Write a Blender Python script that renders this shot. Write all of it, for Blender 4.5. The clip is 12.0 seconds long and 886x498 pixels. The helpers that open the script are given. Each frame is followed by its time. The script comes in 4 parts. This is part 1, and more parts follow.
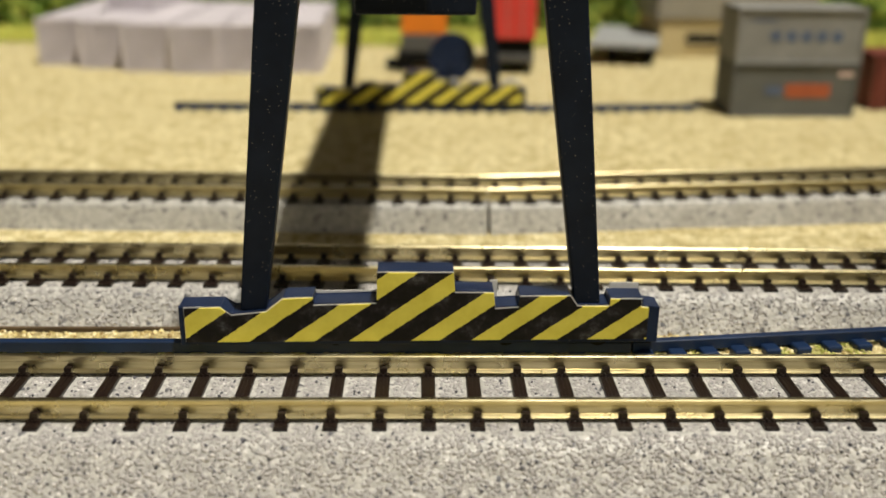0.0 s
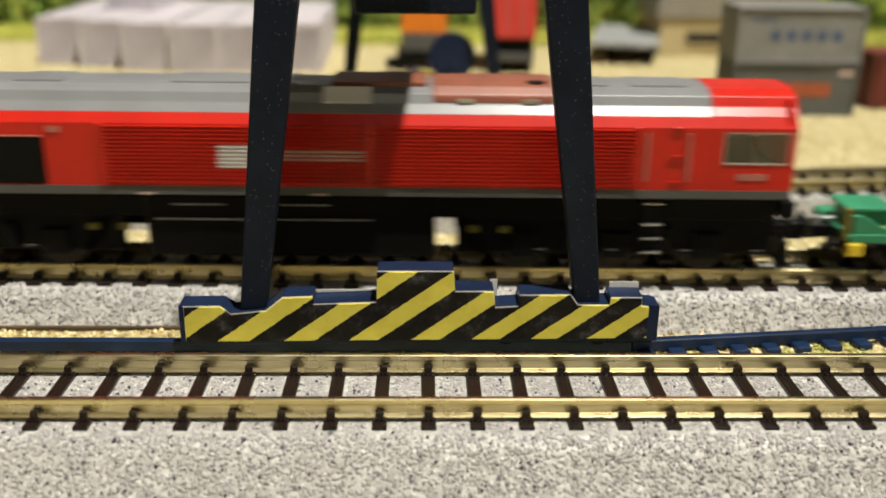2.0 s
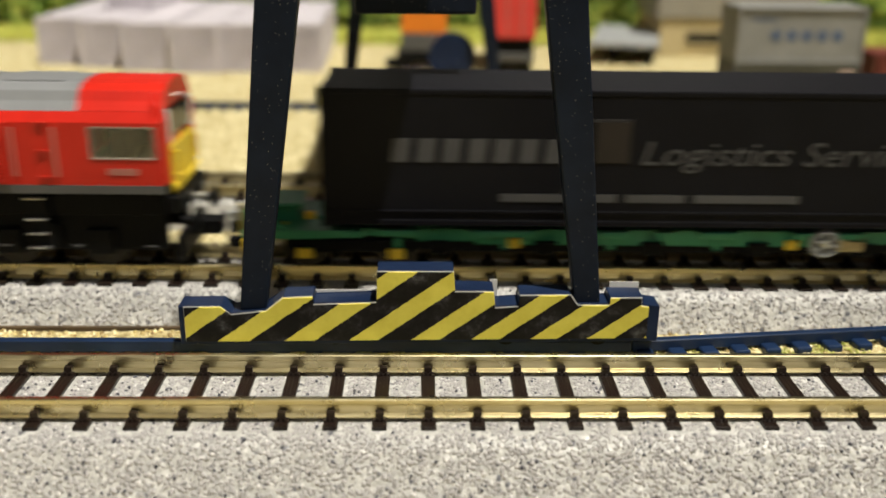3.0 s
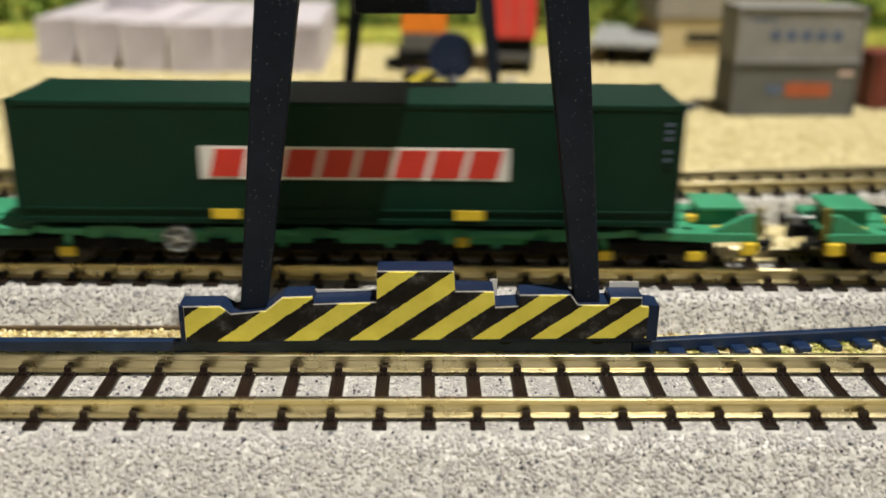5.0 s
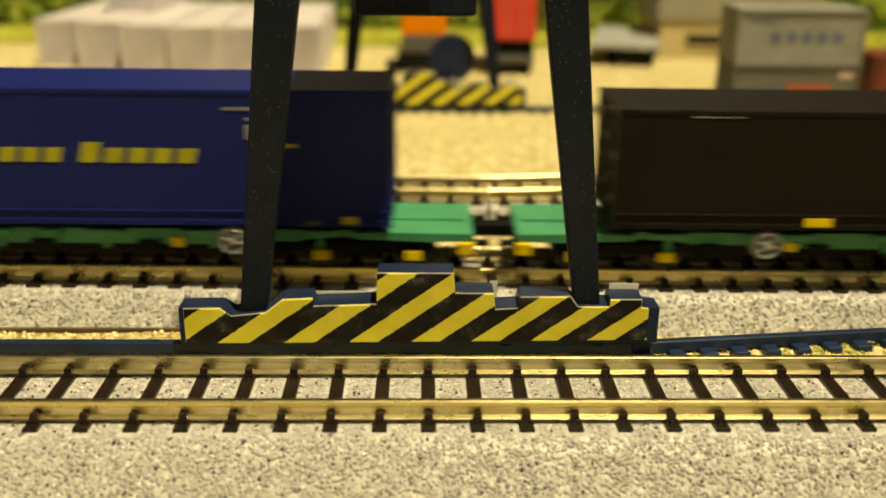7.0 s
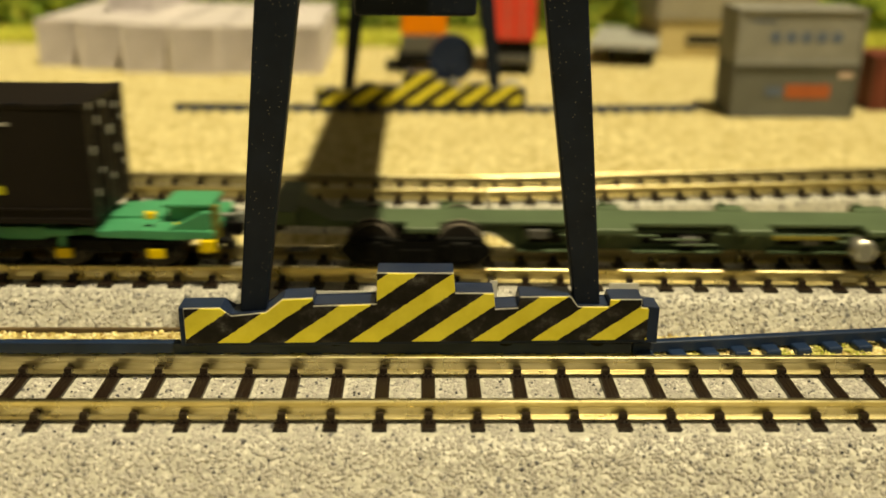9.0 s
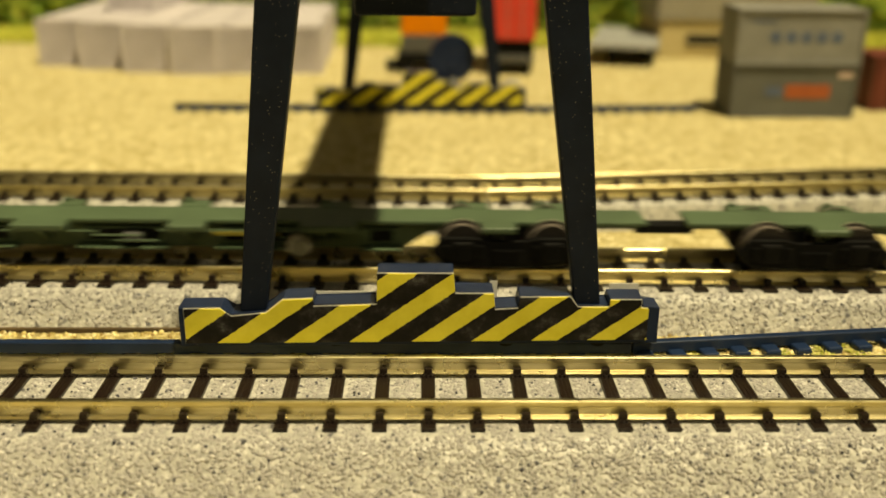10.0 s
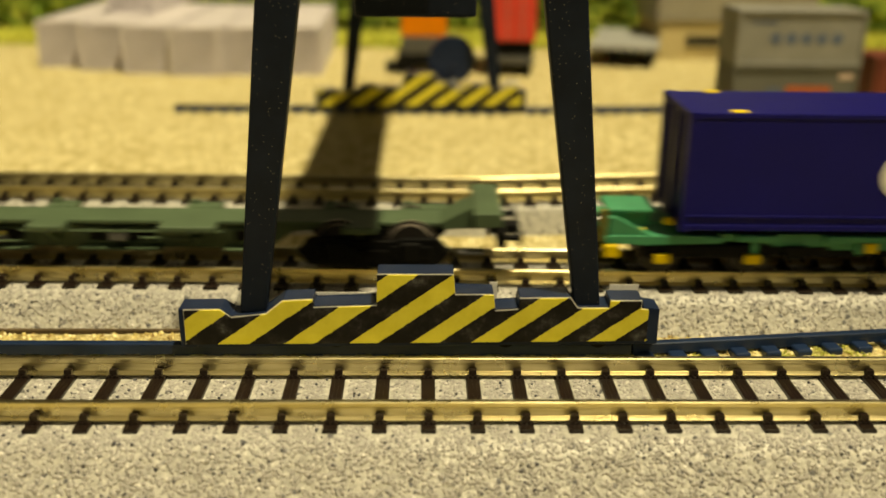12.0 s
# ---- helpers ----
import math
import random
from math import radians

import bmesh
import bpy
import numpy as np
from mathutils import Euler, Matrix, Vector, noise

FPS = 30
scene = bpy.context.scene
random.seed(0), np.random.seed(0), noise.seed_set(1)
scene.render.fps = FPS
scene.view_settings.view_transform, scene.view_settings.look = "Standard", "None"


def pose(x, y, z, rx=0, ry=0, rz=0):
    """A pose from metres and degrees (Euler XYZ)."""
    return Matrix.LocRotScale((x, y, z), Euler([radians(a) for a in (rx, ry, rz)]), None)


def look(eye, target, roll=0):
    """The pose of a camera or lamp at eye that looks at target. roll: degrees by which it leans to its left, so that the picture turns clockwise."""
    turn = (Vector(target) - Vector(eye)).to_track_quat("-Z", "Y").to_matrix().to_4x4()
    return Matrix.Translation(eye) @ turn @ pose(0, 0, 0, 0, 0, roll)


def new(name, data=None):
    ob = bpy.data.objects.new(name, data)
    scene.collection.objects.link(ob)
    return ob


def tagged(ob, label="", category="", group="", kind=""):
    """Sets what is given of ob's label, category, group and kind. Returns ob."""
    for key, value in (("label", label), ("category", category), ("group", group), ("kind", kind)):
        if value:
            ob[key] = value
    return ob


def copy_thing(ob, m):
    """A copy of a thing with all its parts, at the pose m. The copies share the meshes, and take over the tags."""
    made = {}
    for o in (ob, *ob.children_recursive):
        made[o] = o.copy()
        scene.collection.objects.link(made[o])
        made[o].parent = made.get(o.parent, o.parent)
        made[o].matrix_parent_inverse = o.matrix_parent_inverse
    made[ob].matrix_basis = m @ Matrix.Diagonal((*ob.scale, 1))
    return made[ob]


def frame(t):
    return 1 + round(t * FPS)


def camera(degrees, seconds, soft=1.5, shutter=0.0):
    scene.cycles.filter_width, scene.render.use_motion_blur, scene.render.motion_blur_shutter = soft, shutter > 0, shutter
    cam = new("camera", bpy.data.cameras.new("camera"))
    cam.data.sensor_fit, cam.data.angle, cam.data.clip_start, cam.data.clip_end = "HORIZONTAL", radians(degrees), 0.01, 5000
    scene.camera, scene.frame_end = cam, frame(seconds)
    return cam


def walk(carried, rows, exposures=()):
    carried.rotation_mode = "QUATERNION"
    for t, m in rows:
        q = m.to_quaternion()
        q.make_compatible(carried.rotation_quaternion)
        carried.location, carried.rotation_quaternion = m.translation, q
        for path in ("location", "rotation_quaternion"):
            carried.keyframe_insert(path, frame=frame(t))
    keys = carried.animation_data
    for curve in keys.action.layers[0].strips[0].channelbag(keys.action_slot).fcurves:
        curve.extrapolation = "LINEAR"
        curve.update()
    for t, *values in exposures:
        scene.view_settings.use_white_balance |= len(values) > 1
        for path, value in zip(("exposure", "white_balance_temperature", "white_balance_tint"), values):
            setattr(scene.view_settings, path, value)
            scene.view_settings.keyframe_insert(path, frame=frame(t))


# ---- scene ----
MM = 0.001

# ---------------------------------------------------------------- camera
cam = camera(49.13, 12.0, soft=1.6, shutter=0.5)
cam.data.dof.use_dof = True
cam.data.dof.focus_distance = 0.118
cam.data.dof.aperture_fstop = 19
EYE = (0.0, 0.0, 0.0585)


def cam_pose(nod):
    """The camera's pose, tilted up by nod (radians) from its rest."""
    th, yaw = 0.34645 - nod, -0.0239
    way = Vector((-math.sin(yaw) * math.cos(th), math.cos(yaw) * math.cos(th), -math.sin(th)))
    return look(EYE, Vector(EYE) + way, 0.665)


NODS = [(0, 0), (1.0, 0), (1.5, -0.8), (2.5, -0.9), (3.2, -0.7), (5.0, -0.9), (5.5, 0.0), (6.0, 0.8), (6.5, 1.3),
        (7.2, 0.9), (9.0, 0.9), (10.5, 1.0), (11.0, 1.9), (11.5, 2.4), (12.0, 2.2)]
walk(cam, [(t, cam_pose(n * 0.001)) for t, n in NODS],
     exposures=[(0, -0.18, 6450, 10), (1.0, -0.17, 6450, 10), (1.5, -0.06, 6400, 10), (2.5, 0.03, 6300, 10), (3.2, 0.03, 6300, 10), (5.0, 0.03, 6250, 11), (5.5, 0.03, 7000, 6), (6.0, 0.05, 9300, 1), (6.5, -0.0, 10500, -2),
                (7.2, -0.0, 10900, -2), (9.0, -0.08, 10500, -3), (10.5, -0.20, 10700, -3), (12.0, -0.22, 10500, -3)])

# ---------------------------------------------------------------- light
world = bpy.data.worlds.new("world")
scene.world = world
world.use_nodes = True
world.node_tree.nodes["Background"].inputs["Color"].default_value = (1.0, 0.93, 0.82, 1)
world.node_tree.nodes["Background"].inputs["Strength"].default_value = 0.29


def area_lamp(name, at, aim, power, sx, sy=0.0, colour=(1, 0.95, 0.86), spread=180):
    data = bpy.data.lights.new(name, "AREA")
    data.energy, data.color = power, colour
    if sy:
        data.shape, data.size, data.size_y = "RECTANGLE", sx, sy
    else:
        data.shape, data.size = "DISK", sx
    data.spread = radians(spread)
    ob = new(name, data)
    ob.matrix_world = look(at, aim)
    return ob


area_lamp("ceiling_spot", (0.315, -0.12, 1.395), (-0.55, 0.30, 0), 24.5, 0.05, colour=(1, 0.935, 0.81), spread=120)
# added, unseen lamp: brightens the far wall so container tops take a sheen
area_lamp("added_fill", (0.3, 3.6, 1.44), (0.3, 3.75, 0), 8, 2.4, 0.06)
# added, unseen lamp behind the camera: lifts the sides that face it
area_lamp("added_fill", (-0.2, -1.7, 1.44), (-0.1, -0.4, 0), 4.0, 1.3, 0.05)

# ---------------------------------------------------------------- materials


def material(name):
    m = bpy.data.materials.new(name)
    m.use_nodes = True
    return m, m.node_tree.nodes, m.node_tree.links, m.node_tree.nodes["Principled BSDF"]


def coords(nodes, links, scale=1000.0):
    """Object coordinates in millimetres."""
    tc = nodes.new("ShaderNodeTexCoord")
    mp = nodes.new("ShaderNodeMapping")
    mp.inputs["Scale"].default_value = (scale, scale, scale)
    links.new(tc.outputs["Object"], mp.inputs["Vector"])
    return mp.outputs["Vector"]


def ramp(nodes, links, src, stops):
    r = nodes.new("ShaderNodeValToRGB")
    e = r.color_ramp.elements
    while len(e) < len(stops):
        e.new(0.5)
    for el, (p, c) in zip(e, stops):
        el.position, el.color = p, (*c, 1)
    links.new(src, r.inputs["Fac"])
    return r.outputs["Color"]


def noise_tex(nodes, links, vec, scale, detail=3.0, rough=0.55):
    n = nodes.new("ShaderNodeTexNoise")
    n.inputs["Scale"].default_value, n.inputs["Detail"].default_value, n.inputs["Roughness"].default_value = scale, detail, rough
    links.new(vec, n.inputs["Vector"])
    return n.outputs["Fac"]


def mix(nodes, links, a, b, fac, mode="MULTIPLY"):
    m = nodes.new("ShaderNodeMix")
    m.data_type, m.blend_type = "RGBA", mode
    if isinstance(fac, float):
        m.inputs[0].default_value = fac
    else:
        links.new(fac, m.inputs[0])
    for sock, v in ((m.inputs[6], a), (m.inputs[7], b)):
        if isinstance(v, tuple):
            sock.default_value = (*v, 1)
        else:
            links.new(v, sock)
    return m.outputs[2]


def bump(nodes, links, bsdf, height, strength, dist):
    b = nodes.new("ShaderNodeBump")
    b.inputs["Strength"].default_value, b.inputs["Distance"].default_value = strength, dist
    links.new(height, b.inputs["Height"])
    links.new(b.outputs["Normal"], bsdf.inputs["Normal"])


def plastic(name, colour, rough=0.4, vary=0.25, grain=0.6, metal=0.0, relief=0.08, spec=0.5):
    """Painted or moulded plastic with blotches and a fine tooth."""
    m, nodes, links, b = material(name)
    v = coords(nodes, links)
    big = noise_tex(nodes, links, v, 0.12, 4)
    fine = noise_tex(nodes, links, v, 2.5, 2)
    lo, hi = tuple(c * (1 - vary) for c in colour), tuple(min(1, c * (1 + vary)) for c in colour)
    col = ramp(nodes, links, big, [(0.3, lo), (0.7, hi)])
    col = mix(nodes, links, col, ramp(nodes, links, fine, [(0.3, (0.82,) * 3), (0.7, (1.0,) * 3)]), grain)
    links.new(col, b.inputs["Base Color"])
    rr = nodes.new("ShaderNodeMapRange")
    rr.inputs["To Min"].default_value, rr.inputs["To Max"].default_value = rough * 0.8, min(1, rough * 1.25)
    links.new(fine, rr.inputs["Value"])
    links.new(rr.outputs["Result"], b.inputs["Roughness"])
    b.inputs["Metallic"].default_value = metal
    b.inputs["Specular IOR Level"].default_value = spec
    bump(nodes, links, b, fine, relief, 0.0001)
    return m


def make_speckle(name, dark_share=0.36, base=(0.40, 0.395, 0.375)):
    """Pale moulded ballast with grey and black specks."""
    m, nodes, links, b = material(name)
    v = coords(nodes, links)
    vor = nodes.new("ShaderNodeTexVoronoi")
    vor.inputs["Scale"].default_value = 1.75
    links.new(v, vor.inputs["Vector"])
    sep = nodes.new("ShaderNodeSeparateColor")
    links.new(vor.outputs["Color"], sep.inputs["Color"])
    col = ramp(nodes, links, sep.outputs["Red"], [(0.0, (0.09, 0.09, 0.10)), (0.03, (0.13, 0.13, 0.14)), (0.055, (0.34, 0.335, 0.32)),
                                                 (dark_share, base), (1.0, (0.56, 0.55, 0.52))])
    big = noise_tex(nodes, links, v, 0.15, 3)
    col = mix(nodes, links, col, ramp(nodes, links, big, [(0.3, (0.8, 0.79, 0.77)), (0.7, (1, 1, 1))]), 0.8)
    links.new(col, b.inputs["Base Color"])
    b.inputs["Roughness"].default_value = 0.42
    bump(nodes, links, b, vor.outputs["Distance"], 0.38, -0.0003)
    return m


def make_sand():
    m, nodes, links, b = material("sand_scatter")
    v = coords(nodes, links)
    fine = noise_tex(nodes, links, v, 1.15, 4, 0.75)
    mid = noise_tex(nodes, links, v, 0.38, 5, 0.75)
    col = ramp(nodes, links, fine, [(0.30, (0.38, 0.29, 0.12)), (0.47, (0.76, 0.66, 0.36)), (0.60, (0.97, 0.91, 0.64))])
    col = mix(nodes, links, col, ramp(nodes, links, mid, [(0.40, (0.56, 0.52, 0.40)), (0.50, (0.86, 0.84, 0.76)), (0.58, (1, 1, 1))]), 1.0)
    clump = noise_tex(nodes, links, v, 0.2, 4, 0.7)
    col = mix(nodes, links, col, ramp(nodes, links, clump, [(0.38, (0.74, 0.70, 0.58)), (0.56, (1, 1, 1))]), 0.9)
    wide = noise_tex(nodes, links, v, 0.035, 3, 0.6)
    col = mix(nodes, links, col, ramp(nodes, links, wide, [(0.35, (0.88, 0.86, 0.80)), (0.65, (1, 1, 1))]), 0.8)
    links.new(col, b.inputs["Base Color"])
    b.inputs["Roughness"].default_value = 0.9
    bump(nodes, links, b, fine, 0.9, 0.0009)
    return m


def make_grains(name, stops, rough=0.4):
    """Loose grains, each its own shade."""
    m, nodes, links, b = material(name)
    g = nodes.new("ShaderNodeNewGeometry")
    links.new(ramp(nodes, links, g.outputs["Random Per Island"], stops), b.inputs["Base Color"])
    b.inputs["Roughness"].default_value = rough
    return m


def make_rail(name, lo, hi, k=1.0):
    m, nodes, links, b = material(name)
    v = coords(nodes, links)
    tc = nodes.new("ShaderNodeMapping")
    tc.inputs["Scale"].default_value = (0.05, 1, 1)
    links.new(v, tc.inputs["Vector"])
    n = noise_tex(nodes, links, tc.outputs["Vector"], 2.0, 4)
    n2 = noise_tex(nodes, links, v, 0.3, 3)
    links.new(ramp(nodes, links, n, [(0.3, (0.52 * k, 0.45 * k, 0.25 * k)), (0.7, (0.72 * k, 0.64 * k, 0.40 * k))]), b.inputs["Base Color"])
    b.inputs["Metallic"].default_value = 1.0
    rr = nodes.new("ShaderNodeMapRange")
    rr.inputs["To Min"].default_value, rr.inputs["To Max"].default_value = lo, hi
    links.new(n2, rr.inputs["Value"])
    links.new(rr.outputs["Result"], b.inputs["Roughness"])
    bump(nodes, links, b, n, 0.1, 0.0001)
    return m


def make_flecked(name, lo, hi, few_over=0.35, fleck=0.11, spec=0.18, rough=0.5):
    """Dark navy plastic with sparse pale dust flecks."""
    m, nodes, links, b = material(name)
    v = coords(nodes, links)
    flat = nodes.new("ShaderNodeMapping")
    flat.inputs["Scale"].default_value = (1, 0, 1)
    links.new(v, flat.inputs["Vector"])
    vor = nodes.new("ShaderNodeTexVoronoi")
    vor.inputs["Scale"].default_value = 2.0
    links.new(flat.outputs["Vector"], vor.inputs["Vector"])
    sep = nodes.new("ShaderNodeSeparateColor")
    links.new(vor.outputs["Color"], sep.inputs["Color"])
    near = nodes.new("ShaderNodeMath")
    near.operation, near.inputs[1].default_value = "LESS_THAN", fleck
    links.new(vor.outputs["Distance"], near.inputs[0])
    few = nodes.new("ShaderNodeMath")
    few.operation, few.inputs[1].default_value = "GREATER_THAN", few_over
    links.new(sep.outputs["Green"], few.inputs[0])
    both = nodes.new("ShaderNodeMath")
    both.operation = "MULTIPLY"
    links.new(near.outputs[0], both.inputs[0])
    links.new(few.outputs[0], both.inputs[1])
    big = noise_tex(nodes, links, v, 0.2, 4)
    col = ramp(nodes, links, big, [(0.3, lo), (0.7, hi)])
    links.new(mix(nodes, links, col, (0.15, 0.14, 0.12), both.outputs[0], "MIX"), b.inputs["Base Color"])
    b.inputs["Roughness"].default_value = rough
    b.inputs["Specular IOR Level"].default_value = spec
    fine = noise_tex(nodes, links, v, 3, 2)
    bump(nodes, links, b, fine, 0.15, 0.0001)
    return m


def make_hazard():
    """Printed yellow and black slanting stripes, scuffed."""
    m, nodes, links, b = material("hazard_print")
    v = coords(nodes, links)
    sep = nodes.new("ShaderNodeSeparateXYZ")
    links.new(v, sep.inputs["Vector"])

    def math_node(op, a, c, d=None):
        n = nodes.new("ShaderNodeMath")
        n.operation = op
        for i, val in enumerate((a, c, d)):
            if val is None:
                continue
            if isinstance(val, (int, float)):
                n.inputs[i].default_value = val
            else:
                links.new(val, n.inputs[i])
        return n.outputs[0]
    x0 = math_node("MULTIPLY_ADD", sep.outputs["Z"], -1.40, sep.outputs["X"])
    ragged = noise_tex(nodes, links, v, 2.2, 2, 0.6)
    x0 = math_node("ADD", x0, math_node("MULTIPLY_ADD", ragged, 0.5, 0.03))
    quad = math_node("MULTIPLY", math_node("MULTIPLY", x0, x0), 0.000235)
    k = math_node("ADD", math_node("MULTIPLY_ADD", x0, 0.13292, 4.0886), quad)
    fr = math_node("FRACT", k, 0)
    yellow = math_node("LESS_THAN", fr, 0.468)
    wear = noise_tex(nodes, links, v, 0.35, 5, 0.65)
    black = ramp(nodes, links, wear, [(0.44, (0.005, 0.004, 0.004)), (0.54, (0.013, 0.011, 0.011)), (0.62, (0.042, 0.041, 0.043)), (0.70, (0.11, 0.11, 0.11))])
    yel = ramp(nodes, links, wear, [(0.3, (0.66, 0.57, 0.075)), (0.7, (0.78, 0.69, 0.11))])
    links.new(mix(nodes, links, black, yel, yellow, "MIX"), b.inputs["Base Color"])
    b.inputs["Roughness"].default_value = 0.42
    b.inputs["Specular IOR Level"].default_value = 0.22
    bump(nodes, links, b, wear, 0.1, 0.0002)
    return m


def make_grass(name, lo, hi):
    m, nodes, links, b = material(name)
    v = coords(nodes, links)
    n = noise_tex(nodes, links, v, 0.08, 5, 0.7)
    links.new(ramp(nodes, links, n, [(0.35, lo), (0.65, hi)]), b.inputs["Base Color"])
    b.inputs["Roughness"].default_value = 0.9
    bump(nodes, links, b, noise_tex(nodes, links, v, 0.9, 3), 0.9, 0.001)
    return m


BALLAST = make_speckle("speckled_ballast", 0.36, (0.39, 0.385, 0.36))
SAND = make_sand()
RAIL = make_rail("nickel_silver_rail", 0.20, 0.38)
# darker, rougher copy of the rail metal that tones down the back track's glints
RAIL_DULL = make_rail("darkened_rail", 0.30, 0.46, 0.72)
TIE = plastic("dark_brown_sleeper", (0.013, 0.0075, 0.0055), 0.30, 0.3, spec=0.35)
NAVY = make_flecked("navy_plastic_dusty", (0.003, 0.006, 0.014), (0.006, 0.011, 0.024), 0.25, 0.13)
NAVY_GLOSS = make_flecked("navy_plastic", (0.007, 0.014, 0.038), (0.014, 0.025, 0.060), 0.45, 0.10, 0.20, 0.28)
BLUE_RAIL = plastic("blue_plastic_rail", (0.008, 0.020, 0.055), 0.35, 0.3, spec=0.3)
HAZARD = make_hazard()
PAPER = plastic("paper_edge", (0.75, 0.74, 0.70), 0.7, 0.1)
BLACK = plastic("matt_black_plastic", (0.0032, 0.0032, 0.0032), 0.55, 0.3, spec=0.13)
RED = plastic("red_paint", (0.53, 0.017, 0.008), 0.33, 0.10, 0.3, spec=0.32)
GREY = plastic("grey_roof_paint", (0.20, 0.205, 0.21), 0.34, 0.08, 0.3)
DARKGREY = plastic("dark_grey_paint", (0.085, 0.085, 0.085), 0.45, 0.12)
RUST = plastic("brown_red_panel", (0.25, 0.080, 0.046), 0.45, 0.2)
WHITE = plastic("white_print", (0.75, 0.74, 0.72), 0.5, 0.08)
PINK = plastic("pale_handrail", (0.42, 0.15, 0.12), 0.5, 0.1)
YELLOW = plastic("yellow_paint", (0.76, 0.55, 0.03), 0.45, 0.12)
GLASS = plastic("cab_glass", (0.010, 0.010, 0.008), 0.06, 0.9)
CLEAR = plastic("clear_glazing", (0.85, 0.84, 0.78), 0.06, 0.03)
CLEAR.node_tree.nodes["Principled BSDF"].inputs["Transmission Weight"].default_value = 1.0
CAB_LINING = plastic("cab_lining", (0.09, 0.08, 0.06), 0.6, 0.15)
RAW_STEEL = plastic("worn_wheel_steel", (0.36, 0.31, 0.27), 0.36, 0.3, metal=0.7)
HANDWHEEL = plastic("dull_grey_wheel", (0.26, 0.27, 0.26), 0.4, 0.2, metal=0.3)
WINDOW_RIM = plastic("window_rim", (0.30, 0.24, 0.20), 0.4, 0.15)
STEEL = plastic("bright_steel", (0.55, 0.54, 0.50), 0.35, 0.15, metal=0.8)
WAGON_GREEN = plastic("wagon_green", (0.040, 0.255, 0.130), 0.42, 0.15)
FLAT_GREEN = plastic("dull_green", (0.064, 0.102, 0.056), 0.55, 0.15)
C_BLACK = plastic("black_container", (0.006, 0.006, 0.0085), 0.45, 0.2, spec=0.13)
C_GREEN = plastic("dark_green_container", (0.003, 0.024, 0.014), 0.42, 0.15, spec=0.15)
C_BLUE = plastic("blue_container", (0.004, 0.0115, 0.118), 0.42, 0.1, spec=0.16)
C_BROWN = plastic("brown_black_container", (0.0085, 0.0066, 0.0064), 0.48, 0.2, spec=0.13)
C_VIOLET = plastic("violet_blue_container", (0.0032, 0.0032, 0.115), 0.40, 0.1, spec=0.18)
PRINT_GREY = plastic("grey_print", (0.062, 0.062, 0.066), 0.5, 0.15)
PALE_PRINT = plastic("pale_grey_print", (0.24, 0.24, 0.235), 0.5, 0.2)
CREST = plastic("brown_crest", (0.011, 0.006, 0.005), 0.5, 0.3)
PRINT_RED = plastic("red_print", (0.62, 0.035, 0.020), 0.5, 0.1)
PRINT_YEL = plastic("yellow_print", (0.36, 0.34, 0.02), 0.5, 0.15)
DULL_YEL = plastic("dull_yellow_print", (0.17, 0.14, 0.02), 0.6, 0.2)
FADED_WHITE = plastic("faded_white_print", (0.55, 0.42, 0.38), 0.5, 0.15)
PRINT_BLUE = plastic("blue_print", (0.07, 0.16, 0.34), 0.5, 0.15)
PRINT_SLATE = plastic("slate_blue_print", (0.085, 0.115, 0.19), 0.6, 0.15)
LAMP = plastic("lamp_lens", (0.9, 0.92, 1.0), 0.1, 0.02)
LAMP.node_tree.nodes["Principled BSDF"].inputs["Emission Color"].default_value = (0.75, 0.85, 1, 1)
LAMP.node_tree.nodes["Principled BSDF"].inputs["Emission Strength"].default_value = 2.5
WHEEL = plastic("wheel_metal", (0.020, 0.017, 0.015), 0.45, 0.3, metal=0.3)
STACK_TOP = plastic("light_grey_container", (0.225, 0.225, 0.215), 0.6, 0.12)
STACK_LOW = plastic("dark_grey_container", (0.105, 0.108, 0.102), 0.6, 0.12)
CRATE = plastic("white_container", (0.58, 0.54, 0.58), 0.5, 0.12)
ORANGE = plastic("orange_paint", (0.72, 0.20, 0.010), 0.5, 0.1)
LORRY_RED = plastic("lorry_red", (0.62, 0.045, 0.035), 0.5, 0.12)
RUST_ORANGE = plastic("faded_orange_print", (0.36, 0.085, 0.030), 0.6, 0.15)
CREAM = plastic("cream_wall", (0.50, 0.41, 0.22), 0.8, 0.1)
WALL_GREY = plastic("grey_cladding", (0.27, 0.25, 0.20), 0.7, 0.12)
TRAILER = plastic("grey_trailer_deck", (0.30, 0.31, 0.31), 0.6, 0.2)
MAROON = plastic("maroon_container", (0.15, 0.030, 0.018), 0.6, 0.2)
GRASS = make_grass("grass_scatter", (0.30, 0.34, 0.045), (0.55, 0.54, 0.10))
LEAF = make_grains("foam_foliage", [(0.0, (0.05, 0.10, 0.015)), (0.5, (0.15, 0.23, 0.030)), (1.0, (0.34, 0.40, 0.07))], 0.9)
ROOM_WALL = plastic("room_wall_paint", (0.50, 0.465, 0.40), 0.85, 0.05)
ROOM_FLOOR = plastic("room_floor", (0.25, 0.22, 0.18), 0.7, 0.15)
GRAIN_GREY = make_grains("ballast_grains", [(0.0, (0.05, 0.05, 0.06)), (0.012, (0.12, 0.12, 0.13)), (0.03, (0.28, 0.27, 0.26)),
                                            (0.5, (0.34, 0.325, 0.315)), (0.94, (0.39, 0.375, 0.36)), (1.0, (0.66, 0.64, 0.62))], 0.28)
